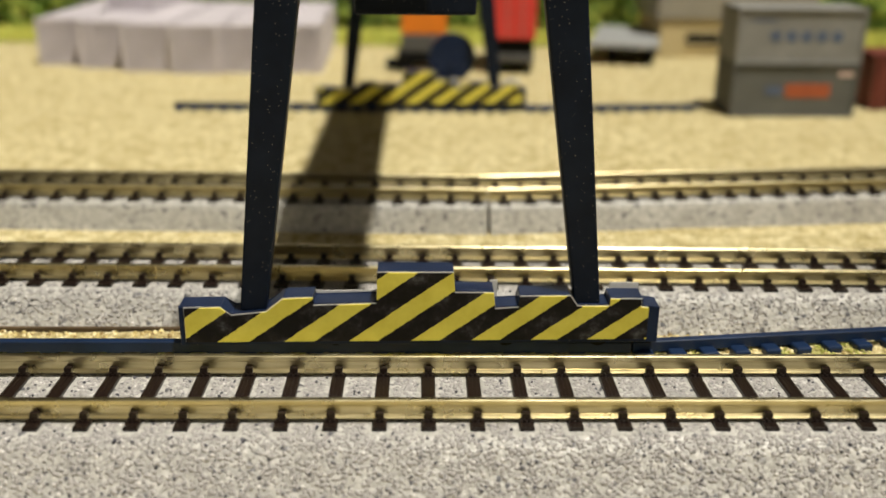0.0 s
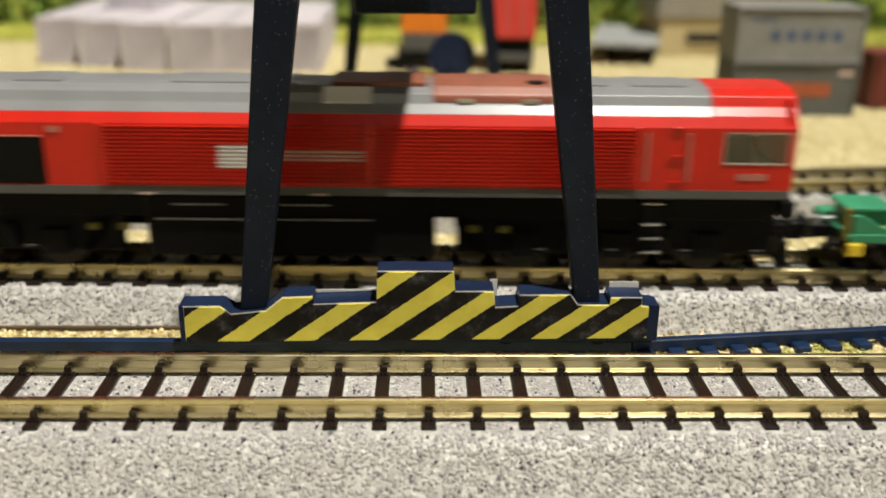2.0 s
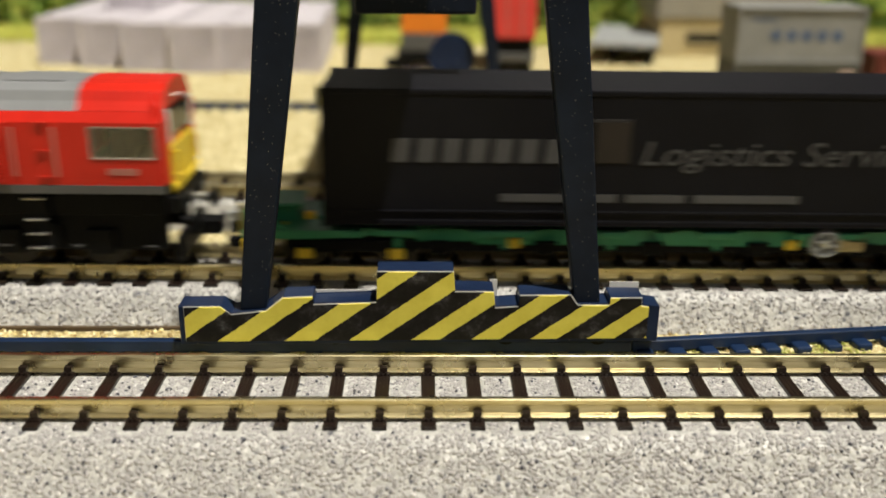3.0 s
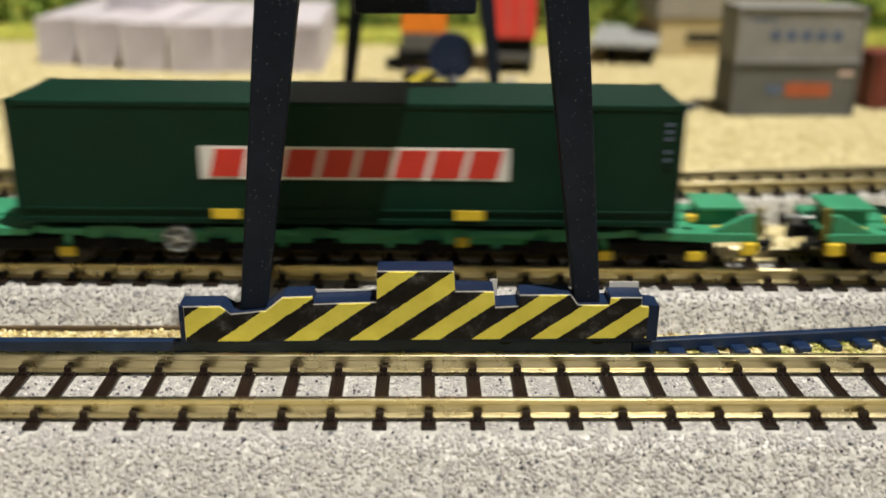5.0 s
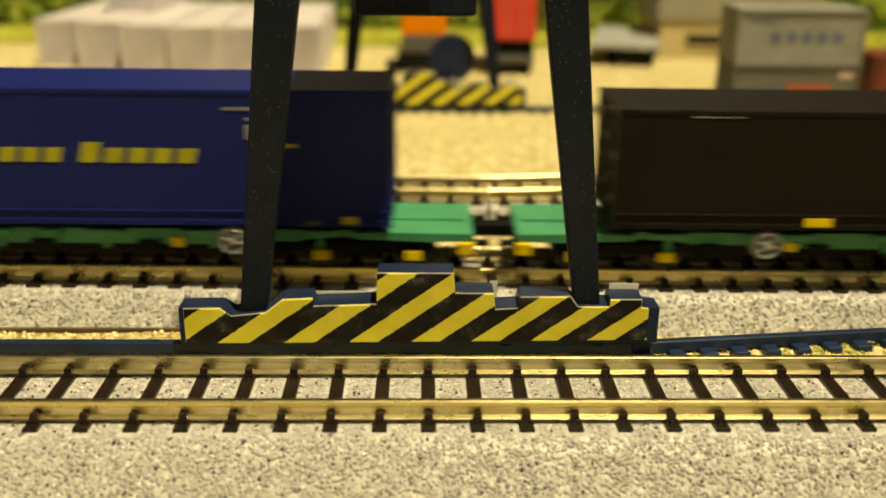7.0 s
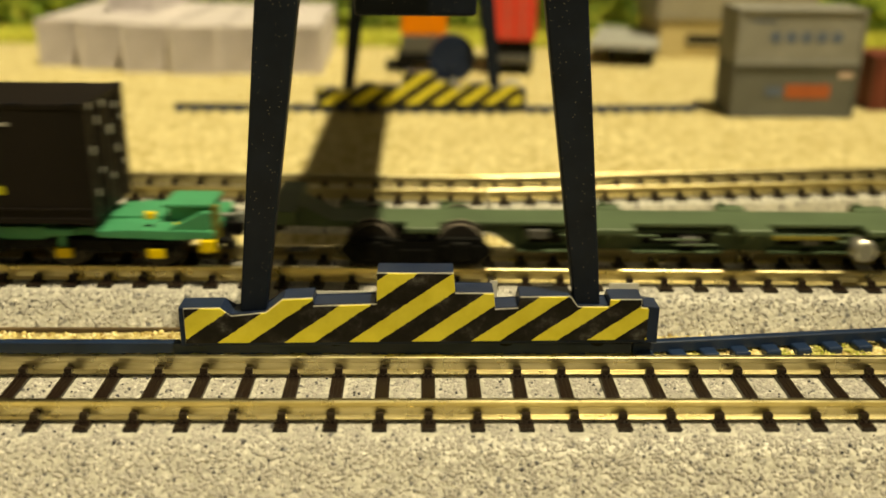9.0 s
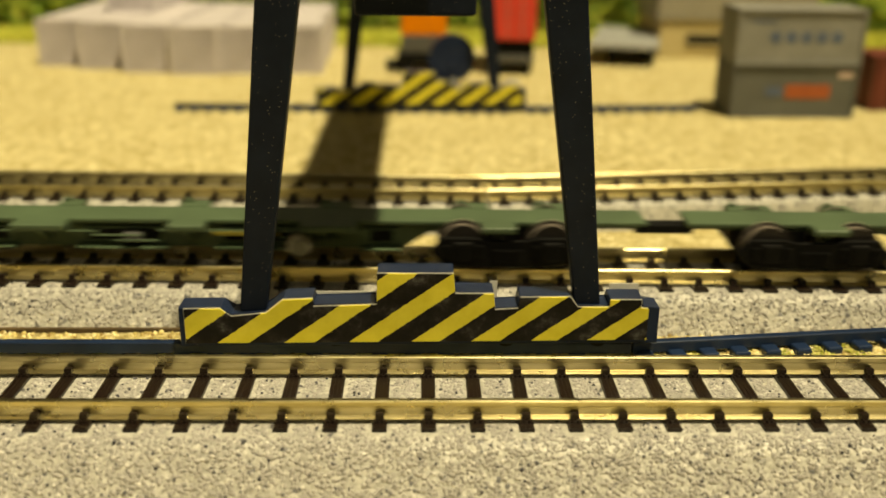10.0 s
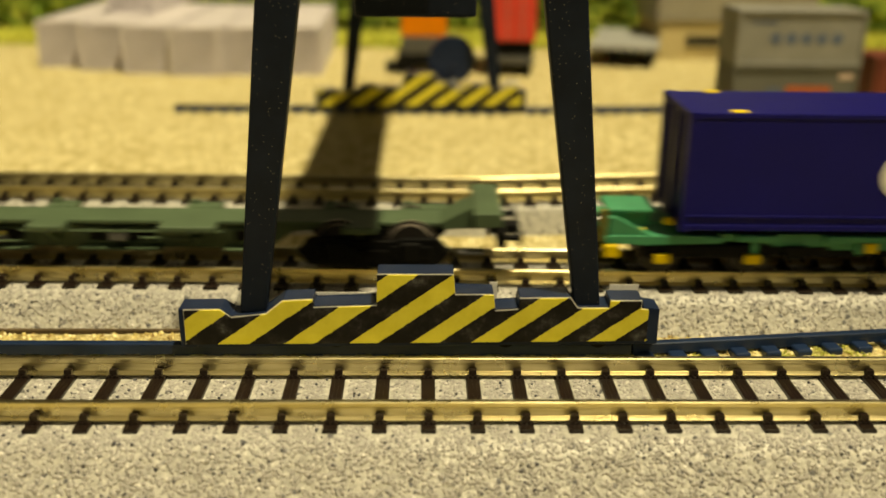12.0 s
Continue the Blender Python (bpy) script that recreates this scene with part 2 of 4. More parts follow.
GRAIN_SAND = make_grains("sand_grains", [(0.0, (0.22, 0.14, 0.05)), (0.35, (0.50, 0.40, 0.15)), (0.8, (0.74, 0.64, 0.32)), (1.0, (0.88, 0.80, 0.52))], 0.7)

# ---------------------------------------------------------------- mesh helpers (millimetres)


def box(bm, x0, x1, y0, y1, z0, z1, bev=0.0):
    vs = [bm.verts.new((x, y, z)) for x in (x0, x1) for y in (y0, y1) for z in (z0, z1)]
    fs = [bm.faces.new([vs[i] for i in q]) for q in ((0, 1, 3, 2), (4, 6, 7, 5), (0, 4, 5, 1), (2, 3, 7, 6), (0, 2, 6, 4), (1, 5, 7, 3))]
    if bev:
        es = {e for f in fs for e in f.edges}
        bmesh.ops.bevel(bm, geom=list(es), offset=bev, segments=2, affect="EDGES", profile=0.5)


def prism(bm, prof, a0, a1, axis="x", bev=0.0):
    """A profile drawn out along an axis; prof holds (y, z) for x, (x, z) for y, (x, y) for z."""
    def at(p, a):
        return {"x": (a, p[0], p[1]), "y": (p[0], a, p[1]), "z": (p[0], p[1], a)}[axis]
    lo = [bm.verts.new(at(p, a0)) for p in prof]
    hi = [bm.verts.new(at(p, a1)) for p in prof]
    n = len(prof)
    fs = [bm.faces.new(lo), bm.faces.new(hi[::-1])]
    for i in range(n):
        fs.append(bm.faces.new((lo[i], hi[i], hi[(i + 1) % n], lo[(i + 1) % n])))
    if bev:
        es = {e for f in fs for e in f.edges}
        bmesh.ops.bevel(bm, geom=list(es), offset=bev, segments=2, affect="EDGES", profile=0.5)


def cyl(bm, c, r, h, axis="y", n=20, r2=None):
    """A round bar of length h centred on c."""
    r2 = r if r2 is None else r2
    turn = {"x": Matrix.Rotation(radians(90), 4, "Y"), "y": Matrix.Rotation(radians(-90), 4, "X"), "z": Matrix()}[axis]
    bmesh.ops.create_cone(bm, cap_ends=True, segments=n, radius1=r, radius2=r2, depth=h, matrix=Matrix.Translation(c) @ turn)


def part(name, bm, mat, parent=None, label="", smooth=False):
    """Links a bmesh as one mesh object, under a thing or a part."""
    bmesh.ops.recalc_face_normals(bm, faces=bm.faces)
    bmesh.ops.scale(bm, vec=(MM, MM, MM), verts=bm.verts)
    me = bpy.data.meshes.new(name)
    bm.to_mesh(me)
    bm.free()
    me.materials.append(mat)
    if smooth:
        for p in me.polygons:
            p.use_smooth = True
    ob = new(name, me)
    if parent:
        ob.parent = parent
    if label:
        tagged(ob, label)
    return ob


def boxpart(name, mat, parent, dims, bev=0.0, label=""):
    bm = bmesh.new()
    box(bm, *dims, bev)
    return part(name, bm, mat, parent, label)


def thing(name, label, category, m=None, group="", kind=""):
    ob = new(name)
    ob.empty_display_size = 0.01
    tagged(ob, label, category, group, kind)
    if m is not None:
        ob.matrix_world = m
    return ob


def at_mm(x, y, z, rz=0.0):
    return pose(x * MM, y * MM, z * MM, 0, 0, rz)


def grains(name, n, place, size, mat, parent, label="", seed=1):
    """Loose grains as small rounded lumps, joined into one mesh; place(rng, n) gives their centres."""
    rng = np.random.default_rng(seed)
    c = place(rng, n)
    n = len(c)
    bm = bmesh.new()
    bmesh.ops.create_icosphere(bm, subdivisions=1, radius=1.0)
    base = np.array([v.co[:] for v in bm.verts])
    tri = np.array([[v.index for v in f.verts] for f in bm.faces])
    bm.free()
    k = len(base)
    r = rng.uniform(size * 0.6, size * 1.2, (n, 1, 1)) * rng.uniform(0.8, 1.2, (n, k, 1))
    a = rng.uniform(0, 6.28, n)
    rot = np.zeros((n, 3, 3))
    rot[:, 0, 0], rot[:, 0, 1], rot[:, 1, 0], rot[:, 1, 1], rot[:, 2, 2] = np.cos(a), -np.sin(a), np.sin(a), np.cos(a), 1
    v = np.einsum("nij,nkj->nki", rot, base[None] * r) + c[:, None, :]
    f = (tri[None] + k * np.arange(n)[:, None, None]).reshape(-1, 3)
    me = bpy.data.meshes.new(name)
    me.from_pydata((v.reshape(-1, 3) * MM).tolist(), [], f.tolist())
    me.polygons.foreach_set("use_smooth", [True] * len(f))
    me.materials.append(mat)
    ob = new(name, me)
    if parent:
        ob.parent = parent
    tagged(ob, label, kind="stuff")
    return ob


# ---------------------------------------------------------------- room and baseboard
RAILTOP = 7.5


def build_room():
    z0, z1, x0, x1, y0, y1, th = -950.0, 1500.0, -2400.0, 2600.0, -2000.0, 4300.0, 100.0
    for name, mat, d in (("floor", ROOM_FLOOR, (x0 - th, x1 + th, y0 - th, y1 + th, z0 - th, z0)),
                         ("ceiling", ROOM_WALL, (x0 - th, x1 + th, y0 - th, y1 + th, z1, z1 + th)),
                         ("wall_west", ROOM_WALL, (x0 - th, x0, y0, y1, z0, z1)),
                         ("wall_east", ROOM_WALL, (x1, x1 + th, y0, y1, z0, z1)),
                         ("wall_south", ROOM_WALL, (x0 - th, x1 + th, y0 - th, y0, z0, z1)),
                         ("wall_north", ROOM_WALL, (x0 - th, x1 + th, y1, y1 + th, z0, z1))):
        tagged(boxpart(name, mat, None, d), kind="structure")


def ground_height(x, y):
    """Sand bank under the near crane rail, and faint unevenness elsewhere."""
    run = 1.4 + 3.6 * max(0.0, min(1.0, (x + 24) / 16))
    bank = 2.3 * max(0.0, min(1.0, (123.5 - y) / run)) if y > 100 else 2.3
    if y < 84:
        bank = 0.0
    elif y < 100:
        bank = 2.3 * (y - 84) / 16
    return bank + 0.25 * noise.noise((x * 0.05, y * 0.05, 0)) - 0.1


def build_ground():
    bm = bmesh.new()
    xs = [-1200, -600, -300] + [-200 + 8 * i for i in range(51)] + [300, 600, 1300]
    ys = [-60, 0, 40, 70, 84] + [86 + 2 * i for i in range(22)] + [134 + 8 * i for i in range(36)] + [430, 500, 700]
    grid = [[bm.verts.new((x, y, ground_height(x, y))) for x in xs] for y in ys]
    for j in range(len(ys) - 1):
        for i in range(len(xs) - 1):
            bm.faces.new((grid[j][i], grid[j][i + 1], grid[j + 1][i + 1], grid[j + 1][i]))
    g = part("ground", bm, SAND)
    for p in g.data.polygons:
        p.use_smooth = True
    tagged(g, "pale yellow sand scatter over the layout baseboard", "ground", kind="structure")
    tagged(boxpart("baseboard", ROOM_FLOOR, None, (-1200, 1300, -60, 700, -60, -3)), "wooden layout baseboard under the sand", "baseboard", kind="structure")


def build_supports():
    for x in (-1120, 0, 1220):
        for y in (-20, 640):
            tagged(boxpart("table_leg", ROOM_FLOOR, None, (x - 35, x + 35, y - 35, y + 35, -950, -60), 3), "square wooden leg under the layout baseboard", "table leg",
                   "layout table legs")
    bm = bmesh.new()
    cyl(bm, (315, -120, 1455), 40, 90, "z", 28)
    cyl(bm, (315, -120, 1407), 32, 8, "z", 28)
    tagged(part("ceiling_spotlight", bm, WHITE), "round white ceiling spotlight housing", "ceiling light")
    # housings for the two added fill lamps, out of view
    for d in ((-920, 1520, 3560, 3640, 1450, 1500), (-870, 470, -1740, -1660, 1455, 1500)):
        tagged(boxpart("added_fill_housing", WHITE, None, d, 4), "long white housing of an added fill lamp, out of view", "ceiling light", "tube lights")


build_room()
build_ground()
build_supports()

# ---------------------------------------------------------------- tracks


BED_TOP = -2.55


def bed_slope(foot, sleeper_half):
    """The rounded shoulder of a ballast bed, from the sleeper ends down to the foot: (distance from the middle, height)."""
    a, w, drop = sleeper_half + 0.25, foot - sleeper_half - 0.25, RAILTOP + 0.1 + BED_TOP
    return [(a + p * w, BED_TOP - q * drop) for p, q in ((0, 0), (0.14, 0.03), (0.26, 0.10), (0.38, 0.21), (0.52, 0.38), (0.76, 0.69), (1.0, 1.0))]


def build_track(name, label, m, x0, x1, pitch, phase, half_gauge, foot_near, foot_far, sleeper_half, tie_w, rail_mat=None):
    """A length of track: ballast bed, two rails, and sleepers with chairs; its origin lies at rail top, midway between the rails."""
    t = thing(name, label, "railway track", m, group="railway tracks")
    top = BED_TOP
    bm = bmesh.new()
    prism(bm, [(-y, z) for y, z in reversed(bed_slope(foot_near, sleeper_half))] + bed_slope(foot_far, sleeper_half), x0, x1, "x")
    part("ballast_bed", bm, BALLAST, t, "pale grey speckled moulded ballast")
    for s in (-1, 1):
        bm = bmesh.new()
        y = s * half_gauge
        prism(bm, [(y - 0.90, -2.05), (y + 0.90, -2.05), (y + 0.86, -1.95), (y + 0.55, -1.82), (y + 0.26, -1.72), (y + 0.24, -0.80), (y + 0.40, -0.62),
                   (y + 0.40, -0.12), (y + 0.28, 0), (y - 0.28, 0), (y - 0.40, -0.12), (y - 0.40, -0.62), (y - 0.24, -0.80),
                   (y - 0.26, -1.72), (y - 0.55, -1.82), (y - 0.86, -1.95)], x0, x1, "x")
        part("rail", bm, rail_mat or RAIL, t, "brassy nickel-silver rail")
    bm = bmesh.new()
    w = tie_w / 2
    box(bm, -w, w, -sleeper_half, sleeper_half, top - 0.3, -2.12, 0.10)
    for g in (-0.58, 0.0, 0.58):
        box(bm, g * w - 0.14, g * w + 0.14, -sleeper_half + 0.12, sleeper_half - 0.12, -2.2, -2.05)
    for s in (-1, 1):
        box(bm, -0.72, 0.72, s * half_gauge - 1.55, s * half_gauge + 1.55, -2.2, -1.93, 0.06)
    for s in (-1, 1):
        for o in (-1, 1):
            y = s * half_gauge + o * 0.86
            prism(bm, [(y - 0.42, -2.06), (y + 0.42, -2.06), (y + 0.42 - (0.18 if o > 0 else 0), -1.25), (y - 0.42 + (0.18 if o < 0 else 0), -1.25)], -0.44, 0.44, "x")
            for e in (-0.3, 0.3):
                cyl(bm, (e, s * half_gauge + o * 1.42, -1.86), 0.17, 0.3, "z", 6)
    i0, i1 = math.ceil((x0 - phase) / pitch), math.floor((x1 - phase) / pitch)
    first = None
    for i in range(i0, i1 + 1):
        if first is None:
            first = part("sleeper", bm, TIE, t)
            ob = first
        else:
            ob = new("sleeper", first.data)
            ob.parent = t
        ob.location = ((phase + i * pitch) * MM, 0, 0)
    return t


T2_Y, T2_SLOPE = 138.2, -0.0135
T2_TURN = math.degrees(math.atan(T2_SLOPE))
track_near = build_track("track", "straight brassy track on pale speckled ballast", at_mm(0, 98.8, RAILTOP, 0.0), -130, 135, 5.29, 0.88, 5.35, 13.8, 11.0, 8.0, 1.6)
track_mid = build_track("track", "straight brassy track that the train runs on", at_mm(0, T2_Y, RAILTOP, T2_TURN), -900, 1200, 5.12, -56.2, 4.6, 11.7, 11.0, 7.4, 2.1)
track_back = build_track("track", "blurred brassy track section ending at a joint", at_mm(12.5, 179.6, RAILTOP, -1.15), -190, -0.1, 4.92, -2.0, 4.6, 9.4, 9.0, 7.4, 2.1, RAIL_DULL)
track_back_b = build_track("track", "brassy track section angling away after a joint", at_mm(12.5, 179.6, RAILTOP - 0.03, 5.9), -0.5, 190, 4.92, 2.4, 4.6, 9.4, 9.0, 7.4, 2.1, RAIL_DULL)

# ---------------------------------------------------------------- gantry crane
BASE_OUTLINE = [(-29.9, 4.4), (29.7, 5.0), (29.7, 9.8), (28.0, 9.9), (28.0, 11.0), (24.0, 11.0), (24.0, 10.0), (19.9, 10.0), (18.9, 11.4),
                (12.5, 11.3), (12.4, 9.8), (9.4, 9.6), (9.2, 11.8), (4.3, 11.8), (4.1, 14.5), (-5.5, 14.5), (-5.6, 10.3), (-13.6, 10.0),
                (-13.6, 11.1), (-17.4, 10.9), (-19.6, 9.1), (-24.0, 8.6), (-25.3, 9.7), (-29.9, 9.6)]


def build_crane_side(parent, y0, drop, side):
    """One end of the crane: the long bogie beam with its striped plate, wheels and two tapering legs. side is -1 for the plate facing out to -y."""
    body = [(x + (0.75 if x > 28.5 else 0.2 if x > 25 else -0.75 if x < -28 else 0), z - drop + (0.15 if z > 6 else 0)) for x, z in BASE_OUTLINE]
    a, b = (y0 + 0.05, y0 + 3.5) if side < 0 else (y0 - 3.5, y0 - 0.05)
    bm = bmesh.new()
    prism(bm, body, a, b, "y", 0.12)
    beam = part("bogie_beam", bm, NAVY_GLOSS, parent, "navy plastic bogie beam with stepped top")
    bm = bmesh.new()
    prism(bm, [(min(x, 29.0), z - drop + (0.55 if z < 6 else 0)) for x, z in BASE_OUTLINE], y0 - 0.14, y0 + 0.02, "y")
    part("striped_plate", bm, HAZARD, beam, "yellow and black striped paper plate, scuffed")
    bm = bmesh.new()
    prism(bm, [(min(x * 1.003, 28.95), z - drop + (0.5 if z < 6 else 0.15)) for x, z in BASE_OUTLINE], y0 + 0.02, y0 + 0.06, "y")
    part("paper_edge", bm, PAPER, beam, "white cut paper edge")
    back = b if side < 0 else a
    for x0, x1, z in ((-13.9, -5.7, 10.7), (8.9, 9.9, 12.2), (24.5, 28.3, 11.9)):
        boxpart("paper_tab", PAPER, beam, (x0, x1, back + 0.02, back + 0.12, z - 3 - drop, z - drop))
    for x in (-23, -11, 11, 23):
        bm = bmesh.new()
        cyl(bm, (x, (a + b) / 2, 5.4 - drop), 1.35, 1.6, "y", 16)
        part("wheel", bm, BLACK, beam)
    for s in (-1, 1):
        bm = bmesh.new()
        prof = [(s * 23.0, 9.0 - drop), (s * 19.7, 9.0 - drop), (s * 10.0, 76 - drop), (s * 16.3, 76 - drop)]
        prism(bm, prof, y0 + 0.7, y0 + 3.0, "y", 0.25)
        part("leg", bm, NAVY, parent, "tapering navy leg with dust flecks")
    boxpart("cross_tie", NAVY, parent, (-16.3, 16.3, y0 + 0.8, y0 + 2.9, 71 - drop, 76 - drop), 0.2)


def build_crane():
    c = thing("gantry_crane", "dark navy model gantry crane with yellow-black striped bogies over tracks", "crane")
    build_crane_side(c, 113.0, 0.0, -1)
    build_crane_side(c, 280.0, 2.8, -1)
    boxpart("bridge", NAVY, c, (-8.1, 8.1, 110, 296, 74.5, 77.5), 0.4, "long navy box girder")
    boxpart("trolley", NAVY, c, (-9.6, 7.7, 140, 150, 43.0, 52), 0.5, "dark trolley housing under the girder")
    for x in (-7, 5):
        boxpart("hanger", NAVY, c, (x - 0.8, x + 0.8, 143, 147, 52, 75))
    bm = bmesh.new()
    cyl(bm, (8.8, 287, 15.0), 6.9, 4.0, "y", 28)
    drum = part("cable_drum", bm, NAVY_GLOSS, c, "round navy cable drum")
    boxpart("drum_arm", NAVY_GLOSS, drum, (8.6, 10.6, 284, 287, 6, 14))


def build_crane_rail(label, m, x0, x1, ties_near, pitch=4.3):
    r = thing("crane_rail", label, "crane rail", m, group="crane rails")
    bm = bmesh.new()
    prism(bm, [(-0.66, 0.35), (0.66, 0.35), (0.60, 1.68), (0.48, 1.8), (-0.48, 1.8), (-0.60, 1.68)], x0, x1, "x")
    part("running_rail", bm, BLUE_RAIL, r)
    bm = bmesh.new()
    box(bm, -1.1, 1.1, -ties_near, 2.0, -0.5, 0.68, 0.28)
    first = None
    for i in range(int((x1 - x0) / pitch)):
        ob = new("sleeper", first.data) if first else part("sleeper", bm, BLUE_RAIL, r)
        first = first or ob
        ob.parent = r
        ob.location = ((x0 + 1.5 + i * pitch) * MM, 0, 0)
    return r


build_crane()
# brown strip stands in for the shaded gap between sand bank and ballast
tagged(boxpart("gap_shade_strip", plastic("gap_shade_brown", (0.07, 0.045, 0.02), 0.9, 0.4), None, (-120, -22, 122.1, 122.7, -0.2, 2.75), 0.1), "thin brown strip standing in for the shaded gap along the ballast", "edging strip")
build_crane_rail("blue plastic crane rail bedded in sand beside the track", at_mm(0, 115.0, 2.5), -110, 27.5, 0.6)
build_crane_rail("blue plastic crane rail angling away over grassy sand", at_mm(27.6, 115.0, 2.5, 6.6), 0.1, 80, 2.7)
build_crane_rail("dark blue crane rail on the sand in the yard", at_mm(0, 281.8, 0.1), -72, 30, 2.6)
build_crane_rail("dark blue crane rail bending over the sand", at_mm(30.1, 281.8, 0.1, 4.0), 0.1, 53, 2.6)

# ---------------------------------------------------------------- the train
PX = 12.51      # length units of the train plan in one millimetre
TRAVEL = [(0, -1605), (0.5, -1088), (1.0, -545), (1.5, -14), (2.0, 490), (2.5, 1024), (3.0, 1576), (3.2, 1804), (4.1, 2780), (5.0, 3750), (5.5, 4270),
          (6.0, 4812), (6.5, 5360), (7.0, 5895), (7.2, 6112), (8.1, 7055), (9.0, 7978), (9.5, 8494), (10.0, 9006), (10.5, 9531), (11.0, 10038),
          (11.5, 10525), (11.7, 10728), (12.0, 11028)]
LOCO_SAG = [(0, 0.42), (0.6, 0.42), (1.0, 0.30), (1.5, 0.1), (2.0, 0.0)]     # the heavy engine settles the loose track as it comes in
RUNNERS = []    # (thing, place in the train, height over rail top)


def runner(name, label, category, u, z=0.0, group=""):
    ob = thing(name, label, category, group=group)
    RUNNERS.append((ob, u, z))
    return ob


def rows_for(ob, u, z):
    rows = []
    for t, s in TRAVEL:
        x = (u - s - 748) / PX + 0.2
        sag = float(np.interp(t, *zip(*LOCO_SAG))) if ob.name == "locomotive" else 0.0
        rows.append((t, at_mm(x, T2_Y + T2_SLOPE * x, RAILTOP + z - sag, T2_TURN)))
    return rows


WHEELSETS = []  # (wheelset, radius)


def wheel_set(parent, x, r=3.4):
    """Two spoked wheels on their axle, centred on the axle so that it can roll."""
    bm = bmesh.new()
    for s in (-1, 1):
        cyl(bm, (0, s * 4.3, 0), r, 1.2, "y", 24)
        cyl(bm, (0, s * 3.6, 0), r + 0.5, 0.4, "y", 24)
        for k in range(4):
            a = k * math.pi / 2
            cyl(bm, (math.cos(a) * r * 0.55, s * 4.85, math.sin(a) * r * 0.55), r * 0.2, 0.3, "y", 8)
    cyl(bm, (0, 0, 0), 0.5, 8, "y", 10)
    ob = part("wheelset", bm, WHEEL, parent, "dark metal wheelset with worn treads")
    ob.data.materials.append(RAW_STEEL)
    for f in ob.data.polygons:
        if abs(f.normal.y) < 0.3 and math.hypot(f.center.x, f.center.z) > r * 0.9 * MM:
            f.material_index = 1
    ob.location = (x * MM, 0, r * MM)
    WHEELSETS.append((ob, x, r))


def build_loco():
    c0 = 1005.0
    L = runner("locomotive", "red and grey model diesel freight locomotive", "locomotive", c0)

    def X(u):
        return (u - c0) / PX
    x0, x1 = X(117), X(1881)
    side, cant, eave, top = 8.75, 21.9, 23.3, 26.7
    # body side walls
    shell = [(-side, 13.1), (side, 13.1), (side, cant), (side - 0.9, eave), (-side + 0.9, eave), (-side, cant)]
    bm = bmesh.new()
    prism(bm, shell, X(262), X(1736), "x", 0.05)
    body = part("body_shell", bm, RED, L, "bright red body side")
    for s, xe in ((-1, x0), (1, x1)):
        bm = bmesh.new()
        # nose: a shallow wedge with raked screen
        vs = []
        for y, zz, d in ((-side + 0.1, 13.2, 0), (side - 0.1, 13.2, 0), (side - 0.1, 22.2, 0), (side - 1.0, 25.6, 1.6), (-side + 1.0, 25.6, 1.6), (-side + 0.1, 22.2, 0)):
            vs.append((y, zz, d * 0.9))
        a = [bm.verts.new((xe - s * 1.3, y, zz)) for y, zz, d in vs]
        b = [bm.verts.new((xe + s * (0.25 - d), y * 0.93, zz)) for y, zz, d in vs]
        bm.faces.new(a)
        bm.faces.new(b)
        for i in range(6):
            bm.faces.new((a[i], a[(i + 1) % 6], b[(i + 1) % 6], b[i]))
        nose = part("nose", bm, RED, L, "red cab nose")
        bm = bmesh.new()
        prism(bm, [(-6.2, 11.2), (6.2, 11.2), (6.2, 18.2), (-6.2, 18.2)], xe + s * 0.15, xe + s * 0.5, "x", 0.1)
        part("warning_panel", bm, YELLOW, nose, "yellow warning panel")
        for y in (-3.0, 3.0):
            boxpart("windscreen", GLASS, nose, (*sorted((xe - s * 0.4, xe + s * 0.36)), y - 2.4, y + 2.4, 19.2, 22.9), 0.15)
        for y in (-5.9, 5.9):
            boxpart("cab_post", WHITE, nose, (*sorted((xe - s * 0.3, xe + s * 0.40)), y - 0.25, y + 0.25, 18.6, 23.2))
        for y in (-5.4, 5.4):
            bm = bmesh.new()
            cyl(bm, (xe + s * 1.0, y, 15.6), 0.22, 3.4, "z", 8)
            cyl(bm, (xe + s * 0.7, y, 17.2), 0.22, 0.9, "x", 8)
            cyl(bm, (xe + s * 0.7, y, 14.0), 0.22, 0.9, "x", 8)
            part("grab_rail", bm, YELLOW, nose, "yellow grab rail")
            boxpart("tail_lamp", YELLOW, nose, (*sorted((xe + s * 0.3, xe + s * 0.9)), y - 0.9, y + 0.9, 11.6, 12.7), 0.2, "yellow lamp housing")
        bm = bmesh.new()
        cyl(bm, (xe + s * 1.5, 0, 13.4), 0.22, 9.5, "y", 8)
        part("grab_rail", bm, YELLOW, nose, "yellow grab rail")
        bm = bmesh.new()
        cyl(bm, (xe + s * 2.4, -3.2, 8.6), 0.3, 3.6, "z", 8)
        cyl(bm, (xe + s * 2.4, 3.2, 8.6), 0.3, 3.6, "z", 8)
        cyl(bm, (xe + s * 2.0, 0, 9.2), 0.45, 2.6, "x", 10)
        part("brake_hose", bm, STEEL, nose, "bright steel brake hoses")
        for y in (-0.8, 0.8):
            bm = bmesh.new()
            cyl(bm, (xe + s * 0.0, y, 24.2), 0.22, 0.9, "x", 12)
            part("headlight", bm, LAMP if s < 0 else STEEL, nose)
        boxpart("buffer_beam", BLACK, L, (*sorted((xe - s * 0.5, xe + s * 1.6)), -7.4, 7.4, 8.6, 11.0), 0.2)
